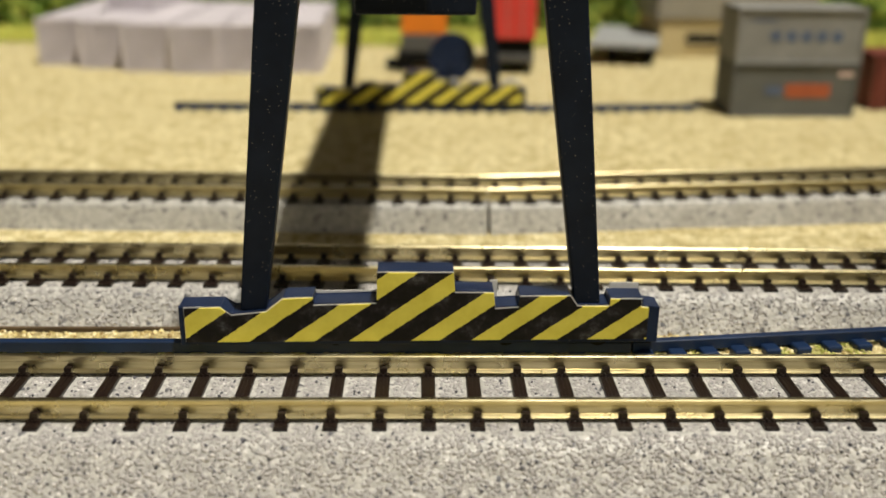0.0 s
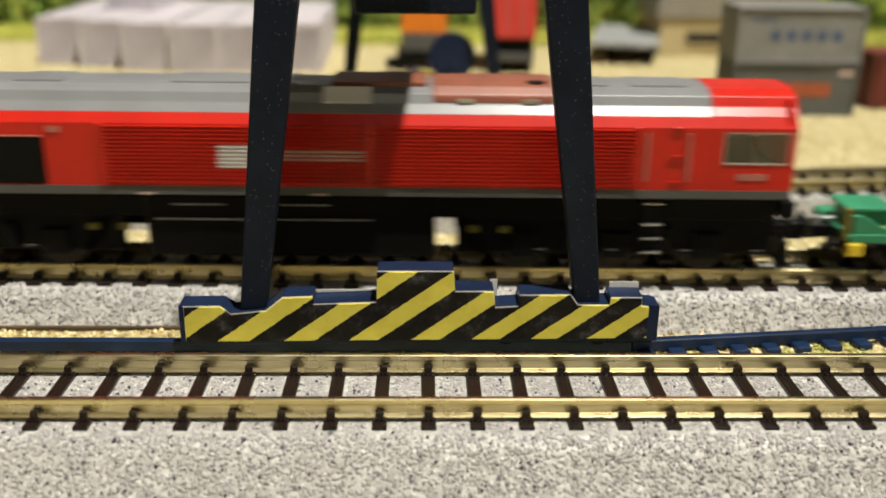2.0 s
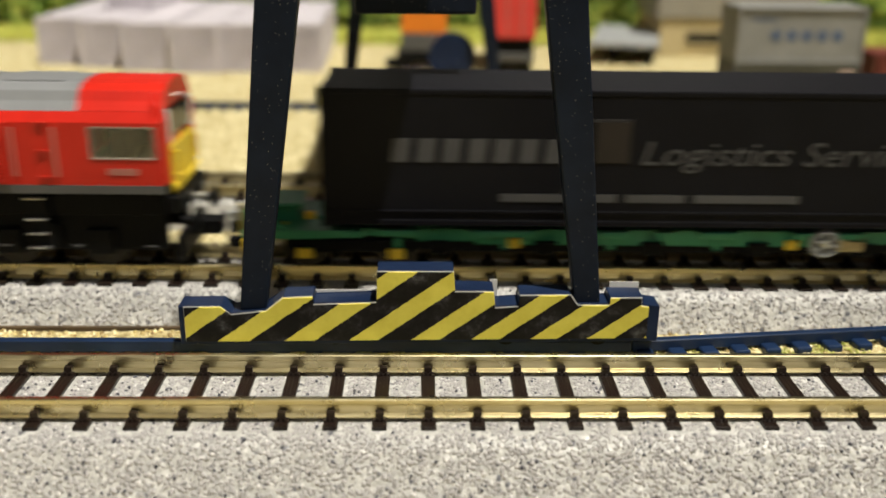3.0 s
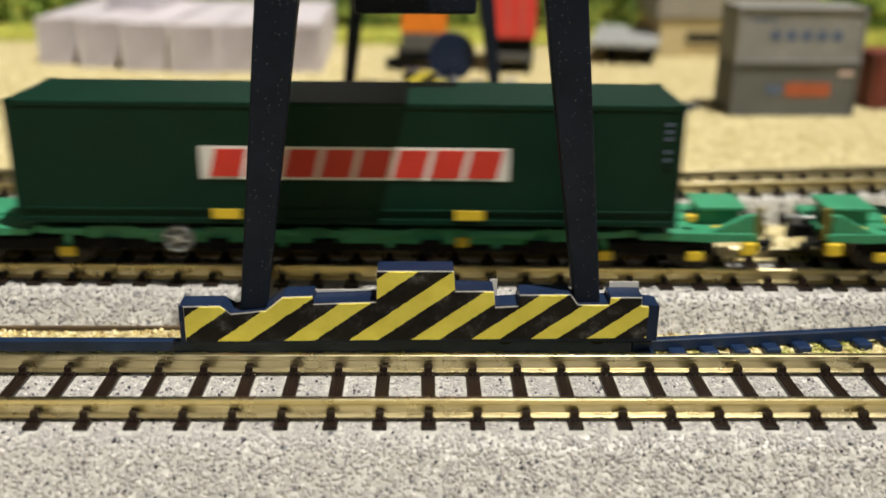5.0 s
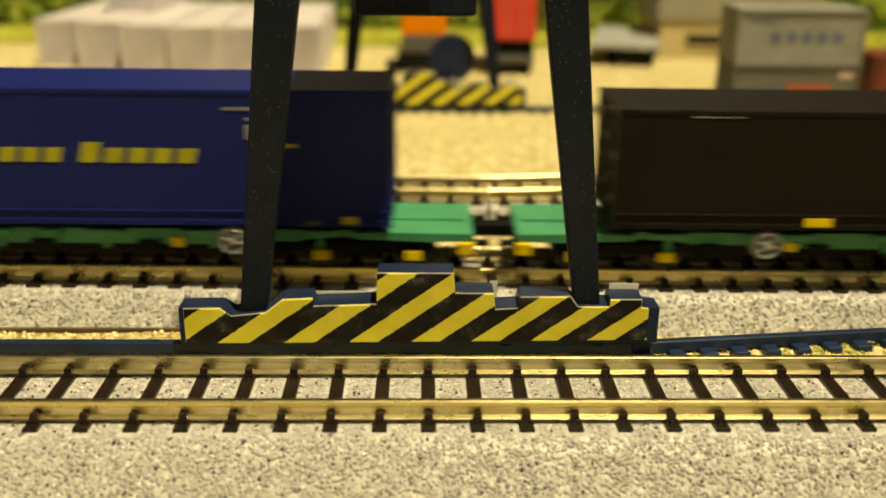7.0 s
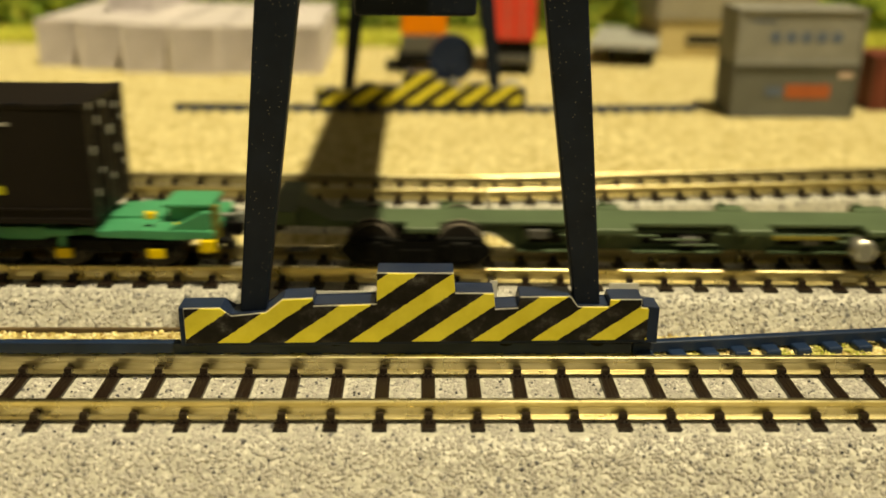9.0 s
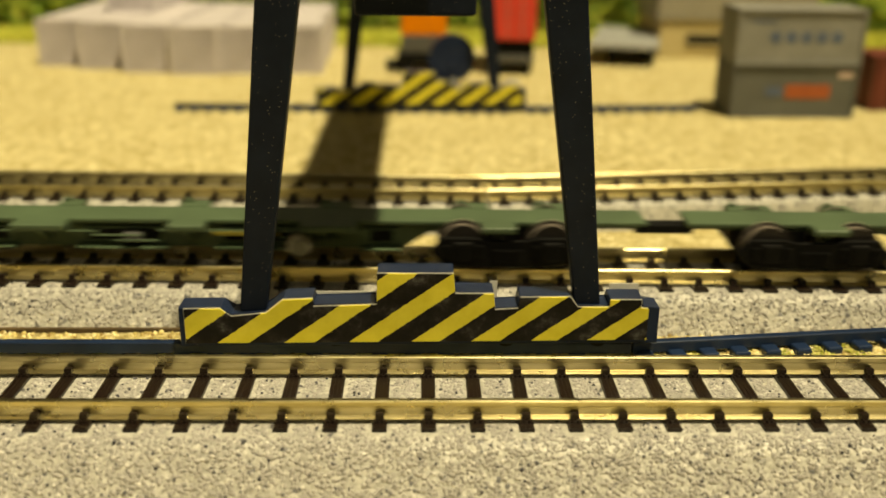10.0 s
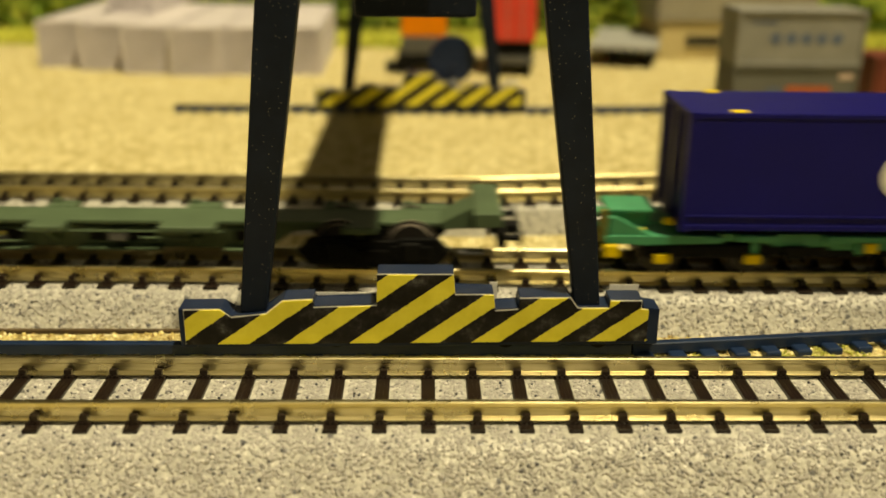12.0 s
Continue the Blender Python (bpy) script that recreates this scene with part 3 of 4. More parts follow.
        for y in (-5.8, 5.8):
            bm = bmesh.new()
            cyl(bm, (xe + s * 2.2, y, 7.2), 0.75, 2.2, "x", 12)
            cyl(bm, (xe + s * 3.2, y, 7.2), 1.7, 0.4, "x", 16)
            part("buffer", bm, BLACK, L)
        boxpart("coupling", BLACK, L, (*sorted((xe + s * 1.0, xe + s * 5.8)), -1.6, 1.6, 3.6, 5.8), 0.2)
        boxpart("plough", BLACK, L, (*sorted((xe + s * 0.2, xe + s * 1.4)), -7.2, 7.2, 1.2, 5.2), 0.2)
    # roof: grey with red cab ends
    rp = [(-side + 0.85, eave - 0.02), (side - 0.85, eave - 0.02), (side - 2.05, 24.5), (side - 2.75, 25.8), (side - 4.6, 26.5), (2.0, top), (-2.0, top), (-side + 4.6, 26.5), (-side + 2.75, 25.8), (-side + 2.05, 24.5)]
    bm = bmesh.new()
    prism(bm, rp, X(262), X(1735), "x", 0.12)
    roof = part("roof", bm, GREY, L, "grey painted roof")
    for a, b, s in ((117, 261, -1), (1736, 1881, 1)):
        bm = bmesh.new()
        prism(bm, [(y * 1.004, z + 0.02) for y, z in rp], X(a) - (0.1 if s < 0 else 0), X(b) + (0.1 if s > 0 else 0), "x", 0.14)
        part("cab_roof", bm, RED, L, "red cab roof")
    for a, b, d in ((330, 445, 0.25), (530, 610, 0.2), (800, 1010, 0.22), (1470, 1560, 0.2), (1600, 1700, 0.2)):
        boxpart("roof_panel", GREY, roof, (X(a), X(b), -3.6, 3.6, 25.9, top + d * 0.3), 0.05)
    bm = bmesh.new()
    prism(bm, [(-7.0, 24.7), (-5.5, 26.55), (-5.2, 26.2), (-6.7, 24.4)], X(1068), X(1150), "x")
    part("roof_plate", bm, WHITE, roof, "white roof plate")
    boxpart("exhaust_cover", RUST, roof, (X(1080), X(1245), -4.4, 4.4, 26.0, top + 0.32), 0.12, "low brown-red exhaust cover")
    bm = bmesh.new()
    prism(bm, [(-6.7, 24.5), (-6.4, 25.7), (-4.9, 26.8), (-2, 27.1), (2, 27.1), (4.9, 26.8), (6.4, 25.7), (6.7, 24.5)], X(1255), X(1465), "x", 0.3)
    box_ = part("exhaust_housing", bm, RUST, roof, "brown-red exhaust housing")
    bm = bmesh.new()
    cyl(bm, (X(1435), -3.2, 26.95), 1.3, 0.25, "z", 16)
    part("exhaust_port", bm, BLACK, box_)
    for u in (1312, 1425):
        boxpart("latch", STEEL, box_, (X(u - 14), X(u + 14), -6.9, -6.5, 24.7, 25.2))
    # near and far sides
    for s in (-1, 1):
        def plate(name, mat, u0, u1, z0, z1, t=0.12, parent=body, label="", bev=0.0):
            return boxpart(name, mat, parent, (X(u0), X(u1), *sorted((s * (side - 0.3), s * (side + t))), z0, z1), bev, label)
        plate("solebar", DARKGREY, 118, 1880, 11.9, 13.1, 0.1, L, "grey solebar")
        for ua, ub, u0, u1 in ((118, 264, 135, 240), (1734, 1880, 1758, 1868)):
            bm = bmesh.new()
            y0, y1 = sorted((s * (side - 0.6), s * side))
            box(bm, X(ua), X(ub), y0, y1, 13.1, 16.9)
            box(bm, X(ua), X(u0), y0, y1, 16.9, 21.3)
            box(bm, X(u1), X(ub), y0, y1, 16.9, 21.3)
            prism(bm, [(s * (side - 0.6), 21.3), (s * side, 21.3), (s * side, cant), (s * (side - 0.9), eave), (s * (side - 1.5), eave)], X(ua), X(ub), "x")
            cab = part("cab_side", bm, RED, L, "red cab side wall with window opening")
            bm = bmesh.new()
            for a, b, c, d in ((u0, u1, 16.8, 17.0), (u0, u1, 21.15, 21.35), (u0 - 2, u0 + 1, 16.8, 21.35), (u1 - 1, u1 + 2, 16.8, 21.35)):
                box(bm, X(a), X(b), *sorted((s * (side - 0.3), s * (side + 0.1))), c, d)
            w = part("cab_window", bm, WINDOW_RIM, cab, "cab side window in pale frame")
            pane = boxpart("pane", CLEAR, w, (X(u0), X(u1), *sorted((s * (side - 0.3), s * (side - 0.15))), 16.9, 21.3), 0.0, "clear glazing")
            pane.visible_shadow = False
        plate("intake_grille", BLACK, 345, 592, 13.3, 19.9, 0.12, body, "black air intake grille")
        for z in (19.95,):
            plate("intake_trim", PINK, 345, 592, z, z + 0.15, 0.2)
        for u in (263, 330, 1622, 1694):
            plate("handrail", PINK, u, u + 5, 14.4, 21.2, 0.35)
        for u in (305, 1660):
            for z in (14.2, 17.9, 21.8):
                plate("door_step", RED, u + 6, u + 26, z, z + 0.2, 0.3)
        def louvre(name, mat, u0, u1, z, out, label=""):
            bm = bmesh.new()
            prism(bm, [(s * (side - 0.2), z - 0.36), (s * (side + 0.02), z - 0.36), (s * (side + out), z - 0.11), (s * (side + out), z), (s * (side - 0.2), z + 0.02)], X(u0), X(u1), "x")
            return part(name, bm, mat, body, label)
        for i in range(15):
            z = 13.85 + i * 0.555
            louvre("louvre", RED, 690, 1608, z, 0.34)
            if 15.9 < z < 19.3:
                louvre("emblem_strip", WHITE, 888, 952, z, 0.37, "white emblem strip")
            if 16.8 < z < 18.8:
                louvre("name_strip", FADED_WHITE, 964, 1140, z, 0.36, "faded white name strip")
        for u in (690, 1148, 1608):
            plate("door_frame", RED, u - 5, u + 5, 13.3, 21.9, 0.42)
        plate("small_label", PINK, 600, 622, 20.6, 21.4, 0.14)
        plate("number_bar", PINK, 1783, 1835, 14.6, 15.5, 0.1)
        plate("emblem", FADED_WHITE, 890, 950, 15.9, 19.0, 0.05, body, "white emblem block")
        # running gear
        for u in (420, 1585):
            bog = boxpart("bogie_frame", BLACK, L, (X(u - 285), X(u + 285), *sorted((s * 5.2, s * 6.6)), 2.8, 8.6), 0.3)
            for d in (-165, 0, 165):
                boxpart("axlebox", BLACK, bog, (X(u + d - 25), X(u + d + 25), *sorted((s * 6.4, s * 7.4)), 2.4, 6.2), 0.25)
            for d in (-85, 85):
                bm = bmesh.new()
                cyl(bm, (X(u + d), s * 6.9, 5.4), 0.9, 3.2, "z", 12)
                part("spring", bm, BLACK, bog)
        for u in (305, 1645):
            lad = boxpart("ladder", BLACK, L, (X(u - 22), X(u + 22), *sorted((s * 7.4, s * 7.7)), 3.0, 12), 0.0)
            for z in (3.6, 5.7, 7.8, 10.9):
                boxpart("step", STEEL if z < 12 else BLACK, lad, (X(u - 17), X(u + 17), *sorted((s * 7.5, s * 8.6)), z, z + 0.18))
        for a, b in ((800, 890), (985, 1075)):
            boxpart("tank_rail", HANDWHEEL, L, (X(a), X(b), *sorted((s * 7.7, s * 7.95)), 10.1, 10.3))
        for u in (655, 1330):
            bm = bmesh.new()
            k = 1 if u > 1000 else -1
            prism(bm, [(X(u) + k * 0.6, 2.6), (X(u) + k * 2.6, 2.6), (X(u) - k * 1.2, 8.4), (X(u) - k * 3.2, 8.4)], *sorted((s * 5.6, s * 6.6)), "y", 0.1)
            part("brake_hanger", bm, BLACK, L)
            boxpart("tap", DULL_YEL, L, (X(u) - 0.8, X(u) + 0.8, *sorted((s * 7.0, s * 7.6)), 6.2, 7.2), 0.15, "dull yellow tap")
            boxpart("tap", DULL_YEL, L, (X(u + 55) - 0.8, X(u + 55) + 0.8, *sorted((s * 7.0, s * 7.6)), 6.2, 7.2), 0.15, "dull yellow tap")
        # thin grey strips imitate highlights along the row of axlebox ends
        for i in range(14):
            u = 150 + i * 130
            if not 560 < u < 770 and not 1270 < u < 1340:
                boxpart("axlebox_highlight", DARKGREY, L, (X(u) - 0.7, X(u) + 0.7, *sorted((s * 7.3, s * 7.5)), 3.6, 3.85), 0.05)
        for u in (250, 760, 1060, 1500):
            boxpart("jacking_mark", FADED_WHITE, L, (X(u) - 1.2, X(u) + 1.2, *sorted((s * 8.7, s * 8.88)), 11.9, 12.2))
        boxpart("pipe", HANDWHEEL, L, (X(770), X(1150), *sorted((s * 7.9, s * 8.15)), 8.0, 8.2))
    boxpart("fuel_tank", BLACK, L, (X(750), X(1262), -7.8, 7.8, 2.4, 11.9), 0.6, "black fuel tank")
    for a, b in ((130, 262), (1736, 1868)):
        boxpart("cab_desk", CAB_LINING, L, (X(a), X(b), -7.8, 7.8, 13.1, 16.3), 0.2, "brown-grey cab lining")
        for y in (-4, 4):
            boxpart("cab_seat", BLACK, L, (X((a + b) / 2) - 2.4, X((a + b) / 2) + 1.4, y - 2.2, y + 2.2, 16.2, 20.6), 0.5)
    boxpart("underframe", BLACK, L, (X(140), X(1870), -7.0, 7.0, 8.2, 11.9), 0.2)
    for u in (420, 1585):
        for d in (-165, 0, 165):
            wheel_set(L, X(u + d), 3.5)


def build_wagon(u0, u1, spec, raised=0, box_beside=False):
    """A green container flat; spec holds the yellow and steel fittings."""
    c0 = (u0 + u1) / 2
    W = runner("container_wagon", "bright green flat container wagon with yellow fittings", "wagon", c0, group="green container wagons")

    def X(u):
        return (u - c0) / PX
    h = (u1 - u0) / 2 / PX
    bm = bmesh.new()
    for s in (-1, 1):
        prism(bm, [(-h + 1.0, 6.2), (h - 1.0, 6.2), (h - 1.0, 5.2), (h - 22, 5.1), (h - 26, 3.9), (-h + 26, 3.9), (-h + 22, 5.1), (-h + 1.0, 5.2)],
              s * 5.5 - 0.4, s * 5.5 + 0.4, "y")
    box(bm, -h + 1.2, h - 1.2, -1.6, 1.6, 4.6, 6.6)
    for x in (-h * 0.8, -h * 0.45, 0, h * 0.45, h * 0.8):
        box(bm, x - 1.2, x + 1.2, -7.4, 7.4, 5.2, 6.3)
    frame_ = part("frame", bm, WAGON_GREEN, W, "bright green frame")
    for s in (-1, 1):
        bm = bmesh.new()
        prism(bm, [(s * (h - 17), 5.2), (s * (h - 17), 6.1), (s * (h - 13.0), 6.3), (s * (h - 0.4), 6.25), (s * h, 5.9), (s * h, 5.1), (s * (h - 6), 4.9)], -7.3, 7.3, "y", 0.15)
        end = part("end_platform", bm, WAGON_GREEN, W, "flat green end platform")
        boxpart("buffer_beam", BLACK, W, (*sorted((s * (h - 1.0), s * (h + 0.3))), -6.6, 6.6, 3.2, 5.0), 0.15)
        for y in (-5.8, 5.8):
            bm = bmesh.new()
            cyl(bm, (s * (h + 1.2), y, 4.4), 0.5, 2.2, "x", 12)
            cyl(bm, (s * (h + 2.2), y, 4.4), 1.2, 0.4, "x", 16)
            part("buffer", bm, BLACK, W)
            boxpart("corner_lamp", YELLOW, end, (*sorted((s * (h - 2.2), s * (h + 0.1))), y * 1.22 - 0.6, y * 1.22 + 0.6, 3.0, 4.95), 0.25, "yellow corner block")
        boxpart("coupling", BLACK, W, (*sorted((s * (h - 1), s * (h + 3.2))), -1.3, 1.3, 3.8, 5.6), 0.2)
        bc = s * (h - 15.2)
        bog = boxpart("bogie", BLACK, W, (bc - 9.5, bc + 9.5, -6.4, 6.4, 2.6, 4.6), 0.3)
        for d in (-6.6, 6.6):
            wheel_set(W, bc + d, 2.9)
            for y in (-1, 1):
                boxpart("axlebox_cover", YELLOW, bog, (bc + d - 1.2, bc + d + 1.2, *sorted((y * 6.3, y * 7.1)), 1.9, 3.4), 0.2, "yellow axlebox cover")
    for s in (-1, 1):
        for i in range(6):
            x = -h + 22 + i * (2 * h - 44) / 5
            w = (2.8, 4.6, 2.2)[i % 3]
            boxpart("side_pocket", WAGON_GREEN, frame_, (x - w, x + w, *sorted((s * 5.8, s * 7.5)), 5.5, 6.4), 0.15)
            boxpart("side_rib", WAGON_GREEN, frame_, (x - 0.5, x + 0.5, *sorted((s * 5.8, s * 6.6)), 3.4, 5.45), 0.12)
            boxpart("hanger", BLACK, frame_, (x + 4.4, x + 7.6, *sorted((s * 6.0, s * 6.7)), 2.6, 4.6), 0.2)
        for x in (-h * 0.36, h * 0.30):
            boxpart("side_box", YELLOW, frame_, (x - 0.9, x + 0.9, *sorted((s * 6.9, s * 7.6)), 3.9, 5.4), 0.25, "small yellow box")
    for s in (-1, 1):
        for x in (-h * 0.55, h * 0.55):
            boxpart("strut", BLACK, frame_, (x - 6, x + 6, *sorted((s * 5.0, s * 6.0)), 3.0, 4.4), 0.2)
    boxpart("centre_sill", BLACK, W, (-h * 0.55, h * 0.55, -4.5, 4.5, 2.2, 5.0), 0.3)
    bm = bmesh.new()
    bmesh.ops.create_cone(bm, cap_ends=False, segments=28, radius1=2.25, radius2=1.75, depth=0.7, matrix=Matrix.Translation((X(spec), -8.0, 5.1)) @ Matrix.Rotation(radians(90), 4, "X"))
    bmesh.ops.solidify(bm, geom=bm.faces[:], thickness=0.25)
    wheel = part("brake_wheel", bm, HANDWHEEL, W, "dull grey dished brake hand wheel")
    bm = bmesh.new()
    cyl(bm, (X(spec), -7.8, 5.1), 1.9, 0.2, "y", 24)
    part("dish", bm, DARKGREY, wheel)
    for k in range(3):
        bm = bmesh.new()
        cyl(bm, (0, 0, 0), 0.2, 3.8, "x", 8)
        bmesh.ops.transform(bm, matrix=Matrix.Translation((X(spec), -8.1, 5.1)) @ Matrix.Rotation(k * math.pi / 3 + 0.3, 4, "Y"), verts=bm.verts)
        part("spoke", bm, HANDWHEEL, wheel)
    bm = bmesh.new()
    cyl(bm, (X(spec), -8.2, 5.1), 0.55, 0.5, "y", 16)
    part("hub", bm, STEEL, wheel)
    if box_beside:
        boxpart("valve_box", CREAM, W, (X(spec) + 1.6, X(spec) + 6.0, -7.4, -6.0, 3.6, 6.2), 0.35, "pale beige valve box beside the hand wheel")
    if raised:
        a, b = sorted((raised * (h - 8.0), raised * (h - 0.8)))
        walk_ = boxpart("raised_walkway", WAGON_GREEN, W, (a, b, -3.6, 3.6, 8.5, 9.1), 0.15, "raised green end walkway")
        boxpart("walkway_riser", WAGON_GREEN, walk_, (a + 0.5, b - 0.5, -2.6, 2.6, 6.2, 8.5), 0.1)
        bm = bmesh.new()
        prism(bm, [(raised * (h - 0.5), 6.2), (raised * (h - 0.5), 8.9), (raised * (h - 1.6), 8.9), (raised * (h - 7.0), 6.2)], -7.0, -5.9, "y", 0.1)
        part("end_cheek", bm, WAGON_GREEN, walk_)
        boxpart("grab_post", DULL_YEL, walk_, (*sorted((raised * (h - 0.3), raised * (h + 0.7))), -6.6, -5.8, 5.0, 9.9), 0.15, "dull yellow grab post")
        for x, z in ((9.4, 8.0), (5.4, 6.3)):
            boxpart("lock_block", YELLOW, walk_, (raised * (h - x) - 0.7, raised * (h - x) + 0.7, -5.8, -4.8, z - 0.6, z + 0.5), 0.2, "yellow locking block")
        bm = bmesh.new()
        cyl(bm, (raised * (h + 1.6), 0.0, 6.4), 0.35, 4.0, "x", 10)
        cyl(bm, (raised * (h + 2.4), 0.0, 6.0), 0.9, 1.6, "z", 12)
        part("hose_fitting", bm, HANDWHEEL, W, "dull steel hose fitting")
        for y in (-3.4, 2.8):
            bm = bmesh.new()
            cyl(bm, (raised * (h + 1.1), y, 4.6), 0.45, 3.6, "z", 10)
            cyl(bm, (raised * (h + 1.6), y, 3.0), 0.7, 1.4, "x", 10)
            part("brake_hose", bm, BLACK, W)
    return W


FLAT_ARMS = ((-614, -552), (-295, -200), (-15, 50), (222, 322), (552, 614))                       # near-side outriggers
FLAT_CAPS = ((-742, -655), (-555, -500), (-252, -205), (-20, 35), (245, 310), (505, 570), (655, 742))  # far-side outriggers


def build_flat(u0, u1, tank, wheels, raised_left):
    """A dull green empty spine wagon: a narrow top plate with outriggers, a fish-belly web under it and black bogies."""
    c0 = (u0 + u1) / 2
    W = runner("flat_wagon", "dull green empty container flat wagon with black bogies", "wagon", c0, group="empty green flats")

    def X(u):
        return (u - c0) / PX
    h = (u1 - u0) / 2 / PX
    s_ = -1 if raised_left else 1
    boxpart("deck", FLAT_GREEN, W, (-h + 0.6, h - 0.6, -3.2, 3.2, 6.1, 6.7), 0.12, "narrow dull green top plate")
    belly = [(-h + 1, 6.1), (h - 1, 6.1), (h - 1.4, 5.2), (h - 27, 5.0), (36.4, 4.6), (33.0, 2.1), (32.0, 1.9), (-32.0, 1.9), (-33.0, 2.1), (-36.4, 4.6), (-h + 27, 5.0), (-h + 1.4, 5.2)]
    bm = bmesh.new()
    prism(bm, belly, -1.4, 1.4, "y", 0.1)
    web = part("side_frame", bm, FLAT_GREEN, W, "dull green fish-belly web")
    for a, b in FLAT_ARMS:
        bm = bmesh.new()
        prism(bm, [(-6.1, 5.7), (-6.2, 5.9), (-6.2, 6.5), (-6.0, 6.72), (-3.0, 6.72), (-3.0, 5.4)], a / PX, b / PX, "x", 0.1)
        part("outrigger", bm, FLAT_GREEN, web)
        bm = bmesh.new()
        prism(bm, [(-5.6, 5.6), (-1.3, 2.6), (-1.3, 5.6)], (a + b) / 2 / PX - 0.35, (a + b) / 2 / PX + 0.35, "x")
        part("bracket", bm, FLAT_GREEN, web)
    for a, b in FLAT_CAPS:
        bm = bmesh.new()
        prism(bm, [(6.0, 5.8), (6.1, 6.0), (6.1, 6.6), (5.8, 6.85), (3.0, 6.85), (3.0, 5.5)], a / PX, b / PX, "x", 0.1)
        part("outrigger", bm, FLAT_GREEN, web)
        boxpart("container_spigot", FLAT_GREEN, web, (a / PX + 0.5, a / PX + 1.5, 4.6, 5.6, 6.8, 7.4), 0.1)
    # panels, pipes and boxes along the web
    for a, b in ((-400, -310), (-190, -30), (65, 210), (335, 400)):
        for y in (-1, 1):
            panel = boxpart("web_panel", FLAT_GREEN, web, (a / PX, b / PX, *sorted((y * 1.3, y * 1.8)), 2.5, 5.2), 0.3)
            # proud black plate: the shade of a recess is put into its colour
            boxpart("recess_shade", BLACK, panel, (a / PX + 0.9, b / PX - 0.9, *sorted((y * 1.7, y * 1.84)), 3.0, 4.8), 0.2)
            boxpart("flange", FLAT_GREEN, panel, (a / PX - 0.4, b / PX + 0.4, *sorted((y * 1.3, y * 3.0)), 1.9, 2.2), 0.08)
    for a, b, z, y in ((-330, -150, 4.9, 3.6), (-160, -70, 4.4, 3.9), (-40, 330, 5.1, 3.5), (-120, -40, 3.6, 3.9), (180, 300, 4.2, 3.8)):
        bm = bmesh.new()
        cyl(bm, ((a + b) / 2 / PX, -y, z), 0.16, (b - a) / PX, "x", 8)
        part("brake_pipe", bm, FLAT_GREEN, web, "thin green brake pipe")
    for a, b, z in ((-390, -352, 4.2), (-105, -72, 3.2), (120, 152, 3.5)):
        boxpart("valve_box", DARKGREY, web, (a / PX, b / PX, -3.6, -1.3, z, z + 1.4), 0.2, "small grey valve box")
    # the raised outer end
    e0, e1 = sorted((s_ * (h - 4.6), s_ * (h - 0.4)))
    bm = bmesh.new()
    prism(bm, [(e0, 7.5), (e0, 9.3), (e0 + 0.3, 9.5), (e1 - 0.3, 9.5), (e1, 9.3), (e1, 7.5)], -7.9, 7.9, "y", 0.15)
    stop = part("raised_end", bm, FLAT_GREEN, W, "raised dull green end platform")
    bm = bmesh.new()
    prism(bm, [(s_ * (h - 9.5), 6.6), (s_ * (h - 4.4), 9.2), (s_ * (h - 4.4), 6.0), (s_ * (h - 8.5), 5.6)], -3.3, 3.3, "y", 0.1)
    part("ramp", bm, FLAT_GREEN, stop)
    boxpart("foot_step", DARKGREY, stop, (*sorted((s_ * (h - 6.5), s_ * (h - 3.0))), -7.2, -5.6, 3.2, 3.5), 0.05, "grey foot step")
    for s in (-1, 1):
        boxpart("coupling", BLACK, W, (*sorted((s * (h - 2), s * (h + 2.6))), -1.3, 1.3, 4.4, 5.8), 0.2)
        if s == s_:
            boxpart("headstock", BLACK, W, (*sorted((s * (h - 1.2), s * (h + 0.2))), -7, 7, 4.2, 6.6), 0.2)
            for y in (-5.8, 5.8):
                bm = bmesh.new()
                cyl(bm, (s * (h + 1.2), y, 5.4), 0.5, 2.2, "x", 12)
                cyl(bm, (s * (h + 2.2), y, 5.4), 1.2, 0.4, "x", 16)
                part("buffer", bm, BLACK, W)
    for pair in wheels:
        bc = (X(pair[0]) + X(pair[1])) / 2
        for s in (-1, 1):
            bm = bmesh.new()
            prism(bm, [(bc - 11.2, 3.1), (bc - 9.5, 5.2), (bc - 4.2, 5.2), (bc - 2.8, 4.5), (bc + 2.8, 4.5), (bc + 4.2, 5.2), (bc + 9.5, 5.2), (bc + 11.2, 3.1), (bc + 9.5, 1.2), (bc + 4.0, 1.0),
                       (bc + 2.6, 0.7), (bc - 2.6, 0.7), (bc - 4.0, 1.0), (bc - 9.5, 1.2)], *sorted((s * 5.4, s * 6.4)), "y", 0.2)
            bog = part("bogie_frame", bm, BLACK, W, "black bogie frame")
            for u in pair:
                boxpart("axlebox", BLACK, bog, (X(u) - 1.5, X(u) + 1.5, *sorted((s * 6.2, s * 7.1)), 1.8, 4.7), 0.35)
                for d in (-2.3, 2.3):
                    bm = bmesh.new()
                    cyl(bm, (X(u) + d, s * 6.6, 3.2), 0.55, 1.9, "z", 10)
                    part("spring", bm, BLACK, bog)
            for d in (-1.5, 0.0, 1.5):
                bm = bmesh.new()
                cyl(bm, (bc + d, s * 6.6, 2.6), 0.6, 1.8, "z", 10)
                part("spring", bm, BLACK, bog)
        for u in pair:
            wheel_set(W, X(u), 3.35)
    bm = bmesh.new()
    cyl(bm, (X(tank), -5.0, 3.6), 1.65, 2.6, "y", 24)
